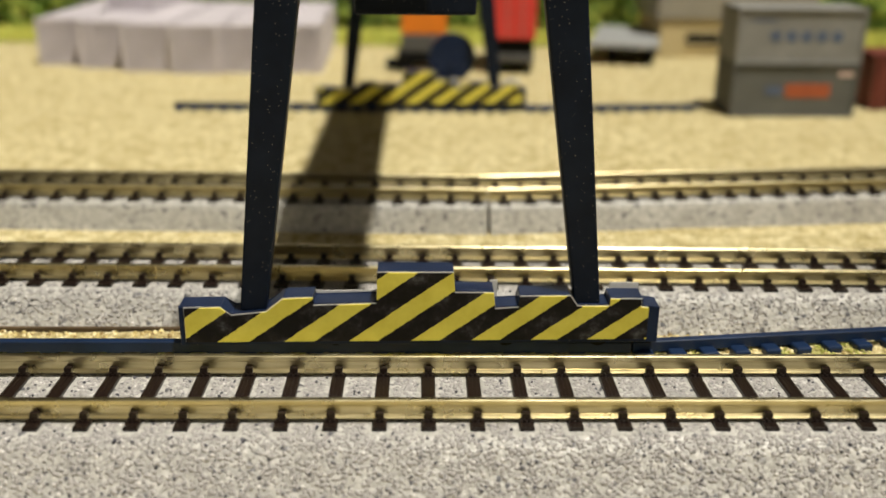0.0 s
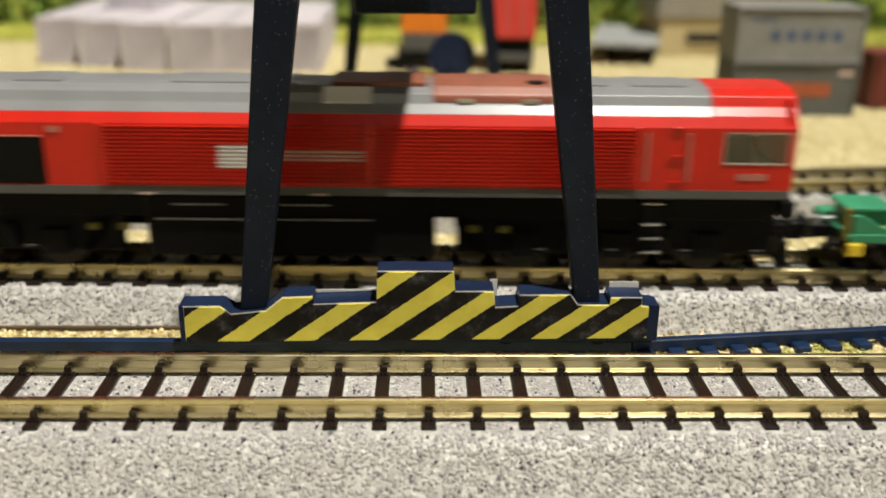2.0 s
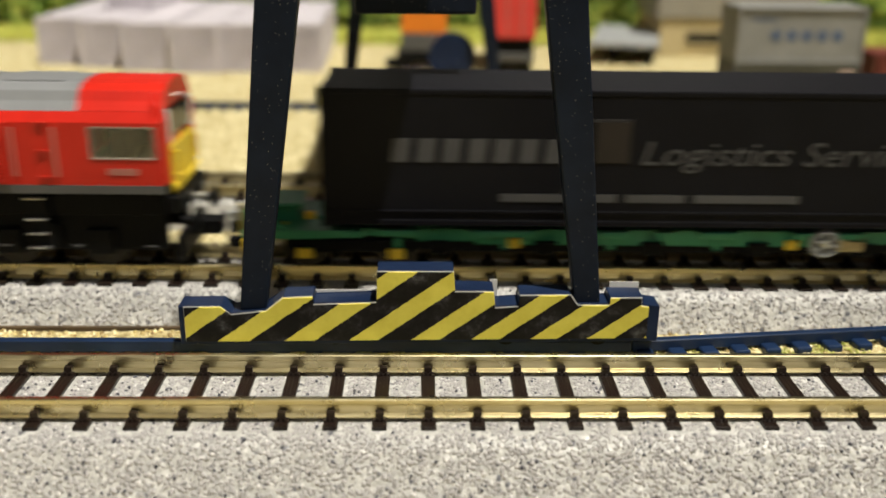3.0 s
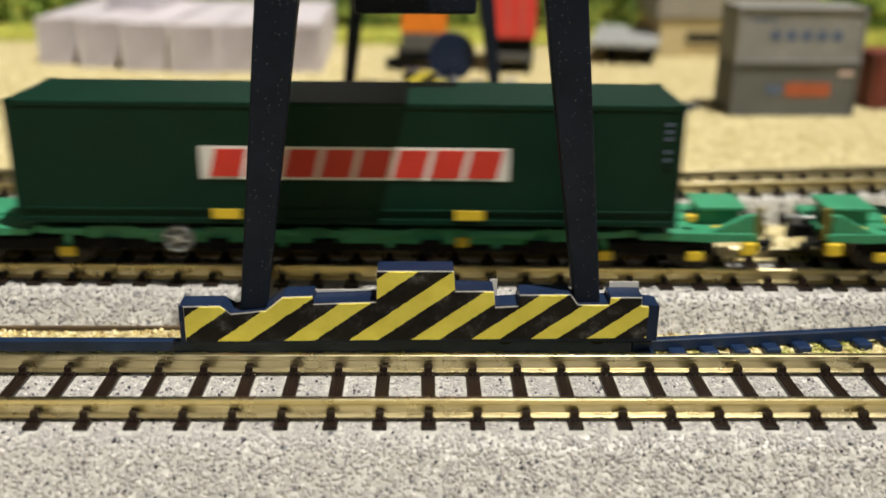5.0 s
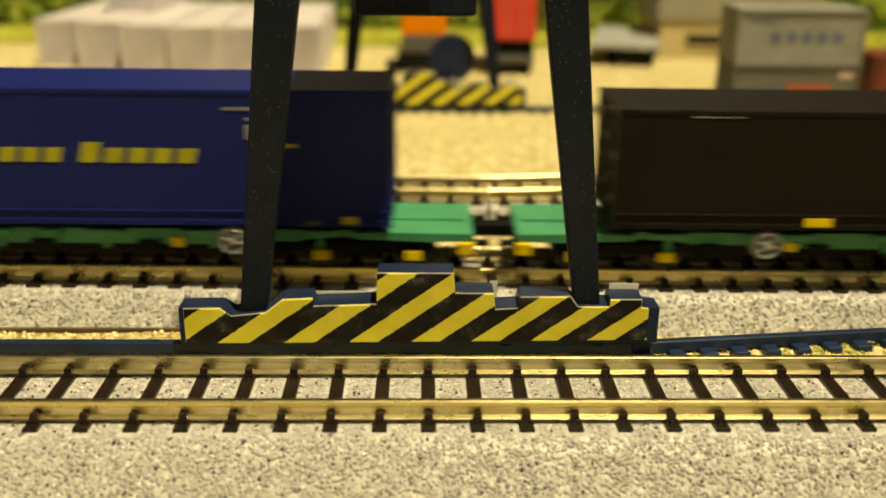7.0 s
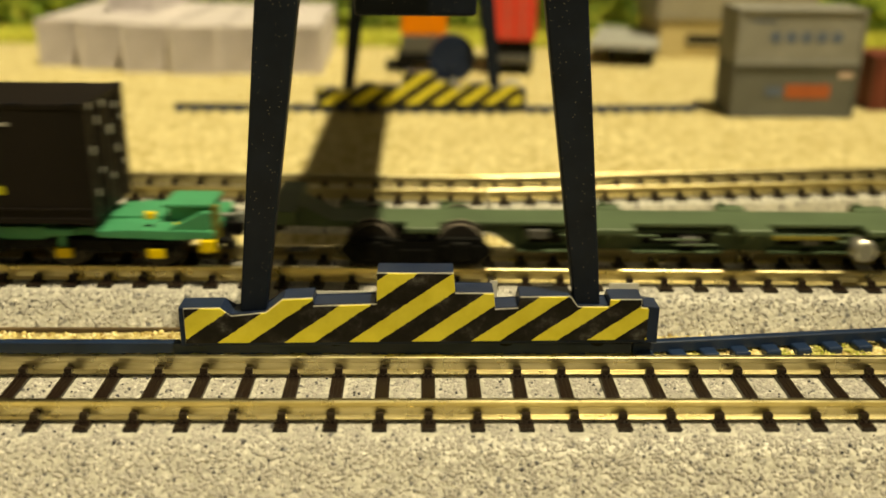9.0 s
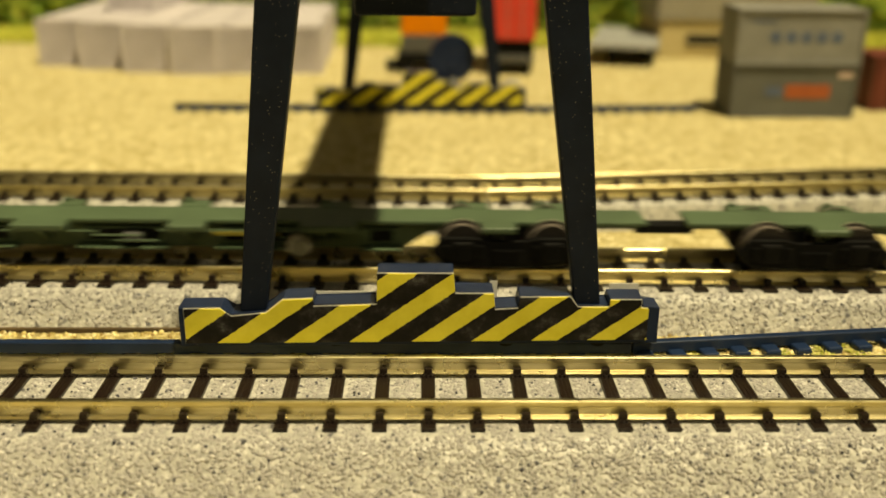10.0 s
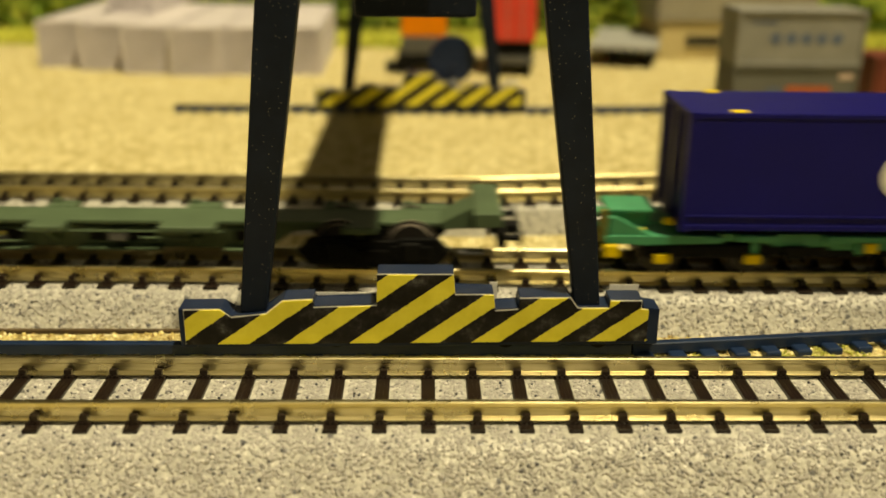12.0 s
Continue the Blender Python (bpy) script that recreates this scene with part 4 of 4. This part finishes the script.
    air = part("air_tank", bm, STEEL, W, "pale grey round tank end", True)
    bm = bmesh.new()
    cyl(bm, (X(tank), -6.35, 3.6), 1.25, 0.25, "y", 24)
    part("tank_cap", bm, HANDWHEEL, air)
    a, b = (tank + 25, tank + 140) if not raised_left else (tank - 160, tank - 40)
    boxpart("yellow_panel", DULL_YEL, W, (X(a), X(b), -4.0, -3.7, 4.5, 5.0), 0.0, "faded yellow data panel")


def build_container(name, label, u0, u1, height, mat, s0, group="containers on the train"):
    c0 = (u0 + u1) / 2
    C = runner(name, label, "container", c0, 7.35, group)
    h, w = (u1 - u0) / 2 / PX, 8.3
    bm = bmesh.new()
    box(bm, -h, h, -w, w, 0.15, height, 0.12)
    body = part("body", bm, mat, C)
    for s in (-1, 1):
        boxpart("bottom_rail", mat, body, (-h + 0.2, h - 0.2, *sorted((s * (w - 0.1), s * (w + 0.14))), 0.2, 1.0), 0.06)
        boxpart("lower_lip", mat, body, (-h + 0.2, h - 0.2, *sorted((s * (w - 0.1), s * (w + 0.16))), 2.1, 2.45), 0.05)
        boxpart("top_rail", mat, body, (-h + 0.1, h - 0.1, *sorted((s * (w - 0.1), s * (w + 0.10))), height - 0.7, height - 0.1), 0.05)
        for e in (-1, 1):
            boxpart("corner_post", mat, body, (*sorted((e * (h - 1.0), e * (h + 0.08))), *sorted((s * (w - 1), s * (w + 0.1))), 0.15, height - 0.05), 0.06)
            for z0, z1 in ((0, 1.0), (height - 0.95, height + 0.08)):
                boxpart("corner_casting", mat, body, (*sorted((e * (h - 1.3), e * (h + 0.14))), *sorted((s * (w - 1.2), s * (w + 0.17))), z0, z1), 0.08)
    for e in (-1, 1):
        for y in (-5.2, -2.4, 2.4, 5.2):
            bm = bmesh.new()
            cyl(bm, (e * (h + 0.15), y, height / 2), 0.18, height - 1.8, "z", 8)
            part("door_bar", bm, mat, body)
        if mat is C_BROWN:
            for y, z, k in ((-6.8, 16.2, 0.9), (-4.2, 13.5, 1.2), (-6.6, 9.8, 1.1), (-3.6, 6.4, 0.8), (-1.2, 15.4, 1.0), (1.2, 11.0, 1.3), (4.2, 14.2, 1.0), (3.8, 7.6, 1.2), (6.6, 12.0, 0.9), (6.4, 5.2, 0.8), (-5.6, 3.6, 1.0), (0.9, 4.4, 0.8)):
                boxpart("door_label", PALE_PRINT, body, (*sorted((e * (h - 0.1), e * (h + 0.12))), y - k * 0.7, y + k * 0.7, z, z + k))
        boxpart("door_seam", BLACK, body, (*sorted((e * (h - 0.1), e * (h + 0.03))), -0.08, 0.08, 0.8, height - 0.6))

    def mark(nm, m2, ua, ub, z0, z1, lab="", slant=0.0, t=0.10):
        bm = bmesh.new()
        k = 0.978 if z0 > 3 else 1.0
        a, b = [((p - s0 - 748) * k + 748 + s0 - c0) / PX for p in (ua, ub)]
        k = slant * (z1 - z0)
        prism(bm, [(a, z0), (b, z0), (b + k, z1), (a + k, z1)], -w - t, -w + 0.02, "y")
        return part(nm, bm, m2, C, lab)
    return C, mark


def letters(mark, name, mat, spans, z0, z1, slant, t=0.1):
    """A painted trade name as plain blocks; spans are (start, end, tall)."""
    for a, b, tall in spans:
        mark(name, mat, a, b, z0, z1 if tall else z0 + (z1 - z0) * 0.72, "", slant, t)


def words(C, c0, text, ua, ub, z0, size, mat, s0, w=8.3):
    """Slanting painted words on the near side of a container."""
    cu = bpy.data.curves.new("lettering", "FONT")
    cu.body, cu.shear, cu.extrude, cu.resolution_u = text, 0.25, 0.01, 3
    tmp = bpy.data.objects.new("lettering", cu)
    me = bpy.data.meshes.new_from_object(tmp)
    bm = bmesh.new()
    bm.from_mesh(me)
    bpy.data.objects.remove(tmp)
    bpy.data.meshes.remove(me)
    a, b = [((p - s0 - 748) * 0.978 + 748 + s0 - c0) / PX for p in (ua, ub)]
    lo, hi = min(v.co.x for v in bm.verts), max(v.co.x for v in bm.verts)
    for v in bm.verts:
        v.co = (a + (v.co.x - lo) / (hi - lo) * (b - a), -w - 0.08 - v.co.z * 2, z0 + v.co.y * size)
    return part("lettering", bm, mat, C)


def even(a, b, n, gap=0.22, tall=True, first_tall=None):
    w = (b - a) / n
    return [(a + i * w, a + i * w + w * (1 - gap), tall if first_tall is None or i else first_tall) for i in range(n)]


def build_train():
    build_loco()
    # first: black swap body
    build_wagon(2005, 3518, 3045, -1, True)
    S = 1804
    C, mark = build_container("black_container", "matt black long container with faint grey lettering blocks", 2150, 3310, 19.5, C_BLACK, S)
    letters(mark, "name_block", PRINT_GREY, even(458 + S, 775 + S, 7, 0.3), 9.4, 12.7, 0.12)
    words(C, 2730, "Logistics", 902 + S, 1168 + S, 9.25, 4.9, PRINT_GREY, S)
    words(C, 2730, "Services", 1190 + S, 1425 + S, 9.25, 4.9, PRINT_GREY, S)
    letters(mark, "slogan_bar", PRINT_GREY, [(655 + S, 790 + S, True), (805 + S, 862 + S, True), (880 + S, 985 + S, True), (1002 + S, 1190 + S, True)], 3.8, 4.9, 0.0)
    mark("crest", CREST, 820 + S, 880 + S, 9.5, 15.6, "faded brown crest")
    mark("crest_rim", PRINT_GREY, 812 + S, 878 + S, 15.2, 15.6, "", 0.3)
    for a, b, z0, z1 in ((1385, 1415, 14.0, 15.6), (1425, 1438, 13.6, 16.0), (1366, 1386, 3.4, 4.6)):
        mark("data_plate", PRINT_GREY if z0 > 10 else DULL_YEL, a + S, b + S, z0, z1)
    # second: dark green
    build_wagon(3587, 5100, 4065, 1)
    S = 3750
    C, mark = build_container("green_container", "dark green container with a white and red name panel", 3790, 4947, 17.5, C_GREEN, S)
    mark("name_panel", WHITE, 356 + S, 903 + S, 6.7, 11.4, "white name panel", 0.0, 0.08)
    letters(mark, "name_block", PRINT_RED, even(372 + S, 890 + S, 8, 0.16), 7.1, 11.0, 0.25, t=0.16)
    for a, b in ((380, 430), (806, 857)):
        mark("yellow_sticker", YELLOW, a + S, b + S, 1.0, 2.4, "yellow sticker", t=0.3)
    mark("blue_label", PRINT_BLUE, 1012 + S, 1050 + S, 3.6, 5.0, "small blue label")
    mark("white_label", PRINT_GREY, 1012 + S, 1050 + S, 5.2, 6.3)
    for z in (8.4, 9.6, 10.8, 12.6, 13.6, 14.6):
        mark("data_plate", C_BLACK if z < 9 else PRINT_SLATE, 1176 + S, 1186 + S, z, z + 0.6)
    # third: blue
    build_wagon(5227, 6735, 6308, -1)
    S = 5360
    C, mark = build_container("blue_container", "deep blue long container with yellow lettering blocks", 5417, 6588, 19.4, C_BLUE, S)
    letters(mark, "name_block", PRINT_YEL, [(383 + S, 430 + S, True), (440 + S, 460 + S, False), (468 + S, 478 + S, True), (503 + S, 532 + S, False)], 9.2, 12.0, 0.25)
    letters(mark, "name_block", PRINT_YEL, even(550 + S, 668 + S, 3, 0.26, False), 9.2, 12.0, 0.25)
    letters(mark, "name_block", PRINT_YEL, even(692 + S, 905 + S, 5, 0.26, False, True), 9.2, 12.0, 0.25)
    mark("yellow_sticker", PRINT_YEL, 134 + S, 166 + S, 6.0, 7.6)
    mark("yellow_sticker", DULL_YEL, 134 + S, 166 + S, 7.9, 8.3)
    mark("white_label", PALE_PRINT, 98 + S, 120 + S, 12.0, 13.0)
    for i in range(4):
        mark("white_label", PALE_PRINT, 950 + i * 18 + S, 962 + i * 18 + S, 16.6, 17.0)
    mark("white_label", PALE_PRINT, 988 + S, 1014 + S, 12.6, 14.6)
    mark("white_label", PALE_PRINT, 990 + S, 1010 + S, 15.2, 15.6)
    mark("yellow_mark", PRINT_YEL, 1050 + S, 1074 + S, 11.5, 12.0)
    for a, b in ((112, 140), (266, 320), (1142, 1170)):
        mark("yellow_sticker", PRINT_YEL, a + S, b + S, 0.5, 1.6, "", 0, 0.2)
    for a, b in ((178, 205), (1080, 1106)):
        mark("white_label", PRINT_GREY, a + S, b + S, 0.3, 1.1, "", 0, 0.2)
    # fourth: brown-black
    build_wagon(6812, 8355, 7260, 1)
    S = 6112
    C, mark = build_container("black_container", "brown-black container with a red and white badge", 6978, 8153, 17.2, C_BROWN, S)
    for x in (-45.2, -37.5, 37.5, 45.2):
        boxpart("lifting_notch", C_BLACK, C, (x - 0.9, x + 0.9, -8.45, -7.2, 16.9, 17.3), 0.08, "black lifting notch")
    # thin pale line just below the top edge
    mark("pale_edge_line", PALE_PRINT, 998 + S, 1090 + S, 16.2, 16.32)
    mark("red_badge", PRINT_RED, 1386 + S, 1514 + S, 8.7, 10.9, "red badge")
    letters(mark, "badge_block", WHITE, even(1382 + S, 1510 + S, 5, 0.12), 6.9, 8.3, 0.0)
    mark("yellow_sticker", YELLOW, 1208 + S, 1255 + S, 0.7, 1.9, "yellow sticker", 0, 0.3)
    mark("white_label", WHITE, 1382 + S, 1488 + S, 0.5, 1.1, "", 0, 0.25)
    for z in (14.6, 15.6):
        mark("data_plate", PALE_PRINT, 1886 + S, 1936 + S - (z - 14.6) * 20, z - 0.5, z)
    mark("yellow_sticker", PRINT_YEL, 1888 + S, 1914 + S, 4.4, 5.6)
    # empty flats
    build_flat(8445, 10175, 9531, ((8634, 8795), (9828, 9990)), True)
    build_flat(10235, 11925, 10873, ((10387, 10548), (11623, 11755)), False)
    # last: violet-blue
    build_wagon(12103, 13608, 13093, -1)
    S = 11028
    C, mark = build_container("blue_container", "violet-blue container with a round white emblem and yellow castings", 12233, 13393, 17.0, C_VIOLET, S)
    bm = bmesh.new()
    cyl(bm, ((1590 + S - 12813) / PX, -8.35, 8.4), 3.5, 0.14, "y", 32)
    part("round_emblem", bm, WHITE, C, "round white emblem")
    for y in (-7.4, 7.4):
        boxpart("lifting_pocket", YELLOW, C, (-40.6, -38.4, y - 0.75, y + 0.75, 16.9, 17.2), 0.1, "yellow lifting pocket")


build_train()

# ---------------------------------------------------------------- the yard behind


def ribbed_box(name, mat, parent, w, d, h, ribs_x, ribs_y, label="", deep=0.6):
    """A container body with corrugated sides, origin at its front lower left corner."""
    def wave(length, n):
        pts = []
        for i in range(n):
            p = (length - 1.8) / n
            a = 0.9 + i * p
            pts += [(a + 0.1 * p, deep), (a + 0.25 * p, 0.0), (a + 0.65 * p, 0.0), (a + 0.8 * p, deep)]
        return pts
    plan = [(0.6, 0.6)] + wave(w, ribs_x) + [(w - 0.6, 0.6)]
    plan += [(w - q, p) for p, q in wave(d, ribs_y)] + [(w - 0.6, d - 0.6)]
    plan += [(w - p, d - q) for p, q in wave(w, ribs_x)] + [(0.6, d - 0.6)]
    plan += [(q, d - p) for p, q in wave(d, ribs_y)]
    bm = bmesh.new()
    prism(bm, plan, 0.0, h - 0.12, "z")
    body = part("body", bm, mat, parent, label)
    for x in (0, w - 0.9):
        for y in (0, d - 0.9):
            boxpart("corner_post", mat, body, (x, x + 0.9, y, y + 0.9, 0, h), 0.08)
    for z in (0, h - 0.85):
        for y in (0, d - 0.6):
            boxpart("rail_beam", mat, body, (0.9, w - 0.9, y, y + 0.6, z, z + 0.8), 0.05)
        for x in (0, w - 0.6):
            boxpart("rail_beam", mat, body, (x, x + 0.6, 0.9, d - 0.9, z, z + 0.8), 0.05)
    return body


def build_stack():
    low = thing("shipping_container", "dark grey short container on the sand with an orange panel", "container", at_mm(89.2, 276.2, 0), group="yard containers")
    ribbed_box("body", STACK_LOW, low, 36.4, 16.5, 15.4, 0, 8)
    boxpart("orange_panel", RUST_ORANGE, low, (15.6, 28.7, 0.40, 0.75, 5.6, 9.6), 0.0, "orange panel")
    boxpart("emblem_block", PRINT_SLATE, low, (9.9, 14.6, 0.40, 0.75, 6.2, 8.8))
    boxpart("white_block", FADED_WHITE, low, (30.6, 34.8, 0.40, 0.75, 11.6, 13.2))
    up = thing("shipping_container", "light grey short container stacked on another, blue lettering blocks", "container", at_mm(89.2, 276.4, 15.4), group="yard containers")
    ribbed_box("body", STACK_TOP, up, 36.6, 16.5, 15.4, 0, 8)
    for i in range(5):
        bm = bmesh.new()
        cyl(bm, (11.2 + i * 4.4, 0.6, 7.5), 1.6, 0.3, "y", 20)
        part("name_block", bm, PRINT_SLATE, up)
    boxpart("small_bar", PRINT_SLATE, up, (4, 11, 0.45, 0.75, 11.6, 12.2))
    m = thing("shipping_container", "maroon container standing on the sand", "container", at_mm(134.8, 287, 0), group="yard containers")
    ribbed_box("body", MAROON, m, 41, 16.5, 16.5, 10, 6)


def build_crates():
    proto = thing("white_container", "white corrugated container standing end-on in a row", "container", at_mm(-139.6, 359, 0, -2), group="white containers")
    ribbed_box("body", CRATE, proto, 17.2, 80, 16.6, 8, 24, "", 1.9)
    for x, y, r in ((-121.6, 358, -2), (-104.3, 351.5, -1), (-86.6, 348.5, -1), (-69.0, 350.5, 0.5), (-51.4, 352, 1.5)):
        copy_thing(proto, at_mm(x - 1.0, y - 6, 0, r))
    copy_thing(proto, at_mm(-121.5, 386, 16.7, -2))


def build_yard():
    t = thing("forklift", "orange and dark grey container handler on the sand", "vehicle", at_mm(0, 356, 0))
    boxpart("chassis", BLACK, t, (-9, 10, -7, 7, 3.0, 7.0), 0.4)
    boxpart("engine_cover", DARKGREY, t, (-7.4, 9.4, -6.5, 6.5, 6.8, 13.2), 0.6)
    boxpart("cab", ORANGE, t, (-7.4, 8.8, -6.5, 6.5, 13.2, 26), 0.6, "orange cab")
    for x in (-6, 7):
        for s in (-1, 1):
            bm = bmesh.new()
            cyl(bm, (x, s * 6.6, 3.2), 3.2, 2.6, "y", 20)
            part("wheel", bm, BLACK, t)
    boxpart("fork", BLACK, t, (-13, -8, -5, 5, 1.0, 3.4), 0.3)
    t = thing("lorry", "red model lorry with a box body parked on the sand", "lorry", at_mm(33, 352, 0, -6))
    boxpart("load_body", LORRY_RED, t, (-8.2, 7.6, -7.5, 30, 12.4, 30), 0.4, "red box body")
    for x in (-2.5, 3):
        boxpart("panel_strip", PINK, t, (x - 0.3, x + 0.3, -7.62, -7.4, 13, 29))
    boxpart("chassis", BLACK, t, (-7, 7, -6, 29, 6.5, 12.2), 0.4)
    for x in (-5.2, 5.2):
        for y in (-3, 6, 24):
            bm = bmesh.new()
            cyl(bm, (x, y, 3.5), 3.5, 2.8, "x", 20)
            part("wheel", bm, BLACK, t)
    boxpart("bumper", DARKGREY, t, (-7.4, 7.4, -7.4, -6.2, 4.6, 7.2), 0.2)
    # flat trailer
    t = thing("flat_trailer", "grey flat trailer parked on the sand", "trailer", at_mm(80, 374, 0, -14))
    boxpart("deck", TRAILER, t, (-15.5, 10.5, -9, 48, 6.6, 8.2), 0.2, "grey plank deck")
    boxpart("chassis", BLACK, t, (-4, 4, -8, 46, 4.0, 6.6), 0.2)
    for x in (-7, 7):
        for y in (-2, 6, 36):
            bm = bmesh.new()
            cyl(bm, (x, y, 3.0), 3.0, 3.0, "x", 18)
            part("wheel", bm, BLACK, t)
    # low building
    b = thing("yard_building", "small cream yard building with a grey clad upper storey", "building", at_mm(94, 388, 0))
    boxpart("wall", CREAM, b, (0, 60, 0, 40, 0, 15), 0.2, "cream lower wall")
    up = boxpart("upper_wall", WALL_GREY, b, (-1.5, 61.5, -1.2, 41.5, 15, 36), 0.3, "grey clad upper storey")
    boxpart("roof", DARKGREY, b, (-3, 63, -3, 43, 36, 37.5), 0.2)
    for x in range(11):
        boxpart("cladding_rib", WALL_GREY, up, (1 + x * 5.6, 1.5 + x * 5.6, -1.5, -1.1, 15.2, 35.8))
    w = boxpart("window", GLASS, b, (10.8, 30.5, -0.25, 0.4, 5.2, 9.6), 0.0, "dark low window")
    boxpart("sill", CREAM, w, (10.3, 27, -0.8, 0, 4.5, 5.1), 0.1)
    # grass verge and hedge
    bm = bmesh.new()
    xs = [-420 + 20 * i for i in range(43)]
    rows_ = [(414, 0.15), (424, 1.0), (450, 2.0), (520, 3), (690, 3)]
    grid = [[bm.verts.new((x, y + (5 * noise.noise((x * 0.03, y, 0)) if j == 0 else 0), z + 0.5 * noise.noise((x * 0.05, y * 0.1, 3)))) for x in xs] for j, (y, z) in enumerate(rows_)]
    for j in range(len(rows_) - 1):
        for i in range(len(xs) - 1):
            bm.faces.new((grid[j][i], grid[j][i + 1], grid[j + 1][i + 1], grid[j + 1][i]))
    tagged(part("grass_verge", bm, GRASS), "yellow-green grass scatter along the back of the yard", "grass", kind="structure")

    def hedge_at(rng, n):
        x = rng.uniform(-330, 330, n)
        y = 452 + rng.uniform(0, 26, n)
        lump = np.array([noise.noise((a * 0.035, 7.7, 0)) for a in x])
        z = 2 + rng.uniform(0, 1, n) ** 0.7 * (30 + 14 * lump) * (1 - ((y - 465) / 20) ** 2)
        return np.c_[x, y, z]
    grains("hedge", 9000, hedge_at, 1.9, LEAF, None, "low green foam hedge with an uneven top", 5)

    def tuft_at(rng, n):
        x = rng.uniform(-300, 300, n)
        y = 416 + rng.uniform(0, 1, n) ** 1.5 * 40
        return np.c_[x, y, 0.6 + (y - 416) * 0.04 + rng.uniform(0, 1.2, n)]
    grains("grass_tufts", 5000, tuft_at, 0.8, make_grains("grass_flock", [(0, (0.22, 0.25, 0.03)), (1, (0.55, 0.52, 0.10))], 0.9), None, "loose yellow-green grass flock", 6)


build_stack()
build_crates()
build_yard()

# ---------------------------------------------------------------- loose grains


def near_bed(rng, n):
    """On and beside the nearest track's ballast, clear of sleepers and rails."""
    x, y = rng.uniform(-75, 78, n), rng.uniform(-14.0, 8.2, n)
    z = np.interp(-y, *zip(*bed_slope(13.8, 8.0))) - 0.06
    ph = np.abs((x - 0.88 + 2.645) % 5.29 - 2.645)
    ok = ((ph > 1.35) | (y < -8.7)) & (np.abs(np.abs(y) - 5.35) > 1.05)
    return np.c_[x, y, z][ok]


def mid_bed(rng, n):
    x, y = rng.uniform(-85, 95, n), rng.uniform(-11.5, 7.2, n)
    z = np.interp(-y, *zip(*bed_slope(11.7, 7.4))) - 0.06
    ph = np.abs((x + 56.2 + 2.56) % 5.12 - 2.56)
    ok = ((ph > 1.3) | (y < -7.9)) & (np.abs(np.abs(y) - 4.6) > 1.05)
    return np.c_[x, y, z][ok]


def bank_sand(rng, n):
    x, y = rng.uniform(-85, 95, n), rng.uniform(106, 128, n)
    z = np.array([ground_height(a, b) for a, b in zip(x, y)])
    return np.c_[x, y, z]


grains("loose_ballast", 36000, near_bed, 0.245, GRAIN_GREY, track_near, "", 11)
grains("loose_ballast", 21000, mid_bed, 0.25, GRAIN_GREY, track_mid, "", 12)


def lifted(place, dz):
    return lambda rng, n: place(rng, n) + np.array([0, 0, dz])


GRAIN_DARK = make_grains("dark_specks", [(0.0, (0.02, 0.02, 0.03)), (0.7, (0.06, 0.06, 0.08)), (1.0, (0.13, 0.13, 0.15))], 0.5)
grains("dark_ballast", 950, lifted(near_bed, 0.21), 0.18, GRAIN_DARK, track_near, "", 21)
grains("dark_ballast", 420, lifted(mid_bed, 0.20), 0.19, GRAIN_DARK, track_mid, "", 22)
grains("sand_grains", 7000, bank_sand, 0.33, GRAIN_SAND, None, "loose sand grains on the bank by the crane rail", 13)


def bank_grass(rng, n):
    x = rng.uniform(-85, 95, n)
    y = 109 + rng.uniform(0, 7.5, n) + np.clip(x - 27, 0, 99) * 0.11
    keep = np.array([noise.noise((a * 0.25, b * 0.3, 9)) for a, b in zip(x, y)]) > -0.05
    z = np.array([ground_height(a, b) for a, b in zip(x, y)]) + rng.uniform(-0.25, 0.3, n)
    return np.c_[x, y, z][keep]


grains("grass_flock", 26000, bank_grass, 0.16, make_grains("yellow_flock", [(0, (0.20, 0.23, 0.03)), (0.5, (0.46, 0.47, 0.11)), (1, (0.70, 0.67, 0.28))], 0.9), None,
       "yellow-green flock between the crane rail sleepers", 14)


def motions():
    for ob, u, z in RUNNERS:
        walk(ob, rows_for(ob, u, z))
    ts, ss = zip(*TRAVEL)
    steps = [(k / FPS, float(np.interp(k / FPS, ts, ss)) / PX) for k in range(12 * FPS + 1)]
    for ob, x, r in WHEELSETS:
        walk(ob, [(t, pose(x * MM, 0, r * MM, 0, -math.degrees(d / r), 0)) for t, d in steps])


motions()
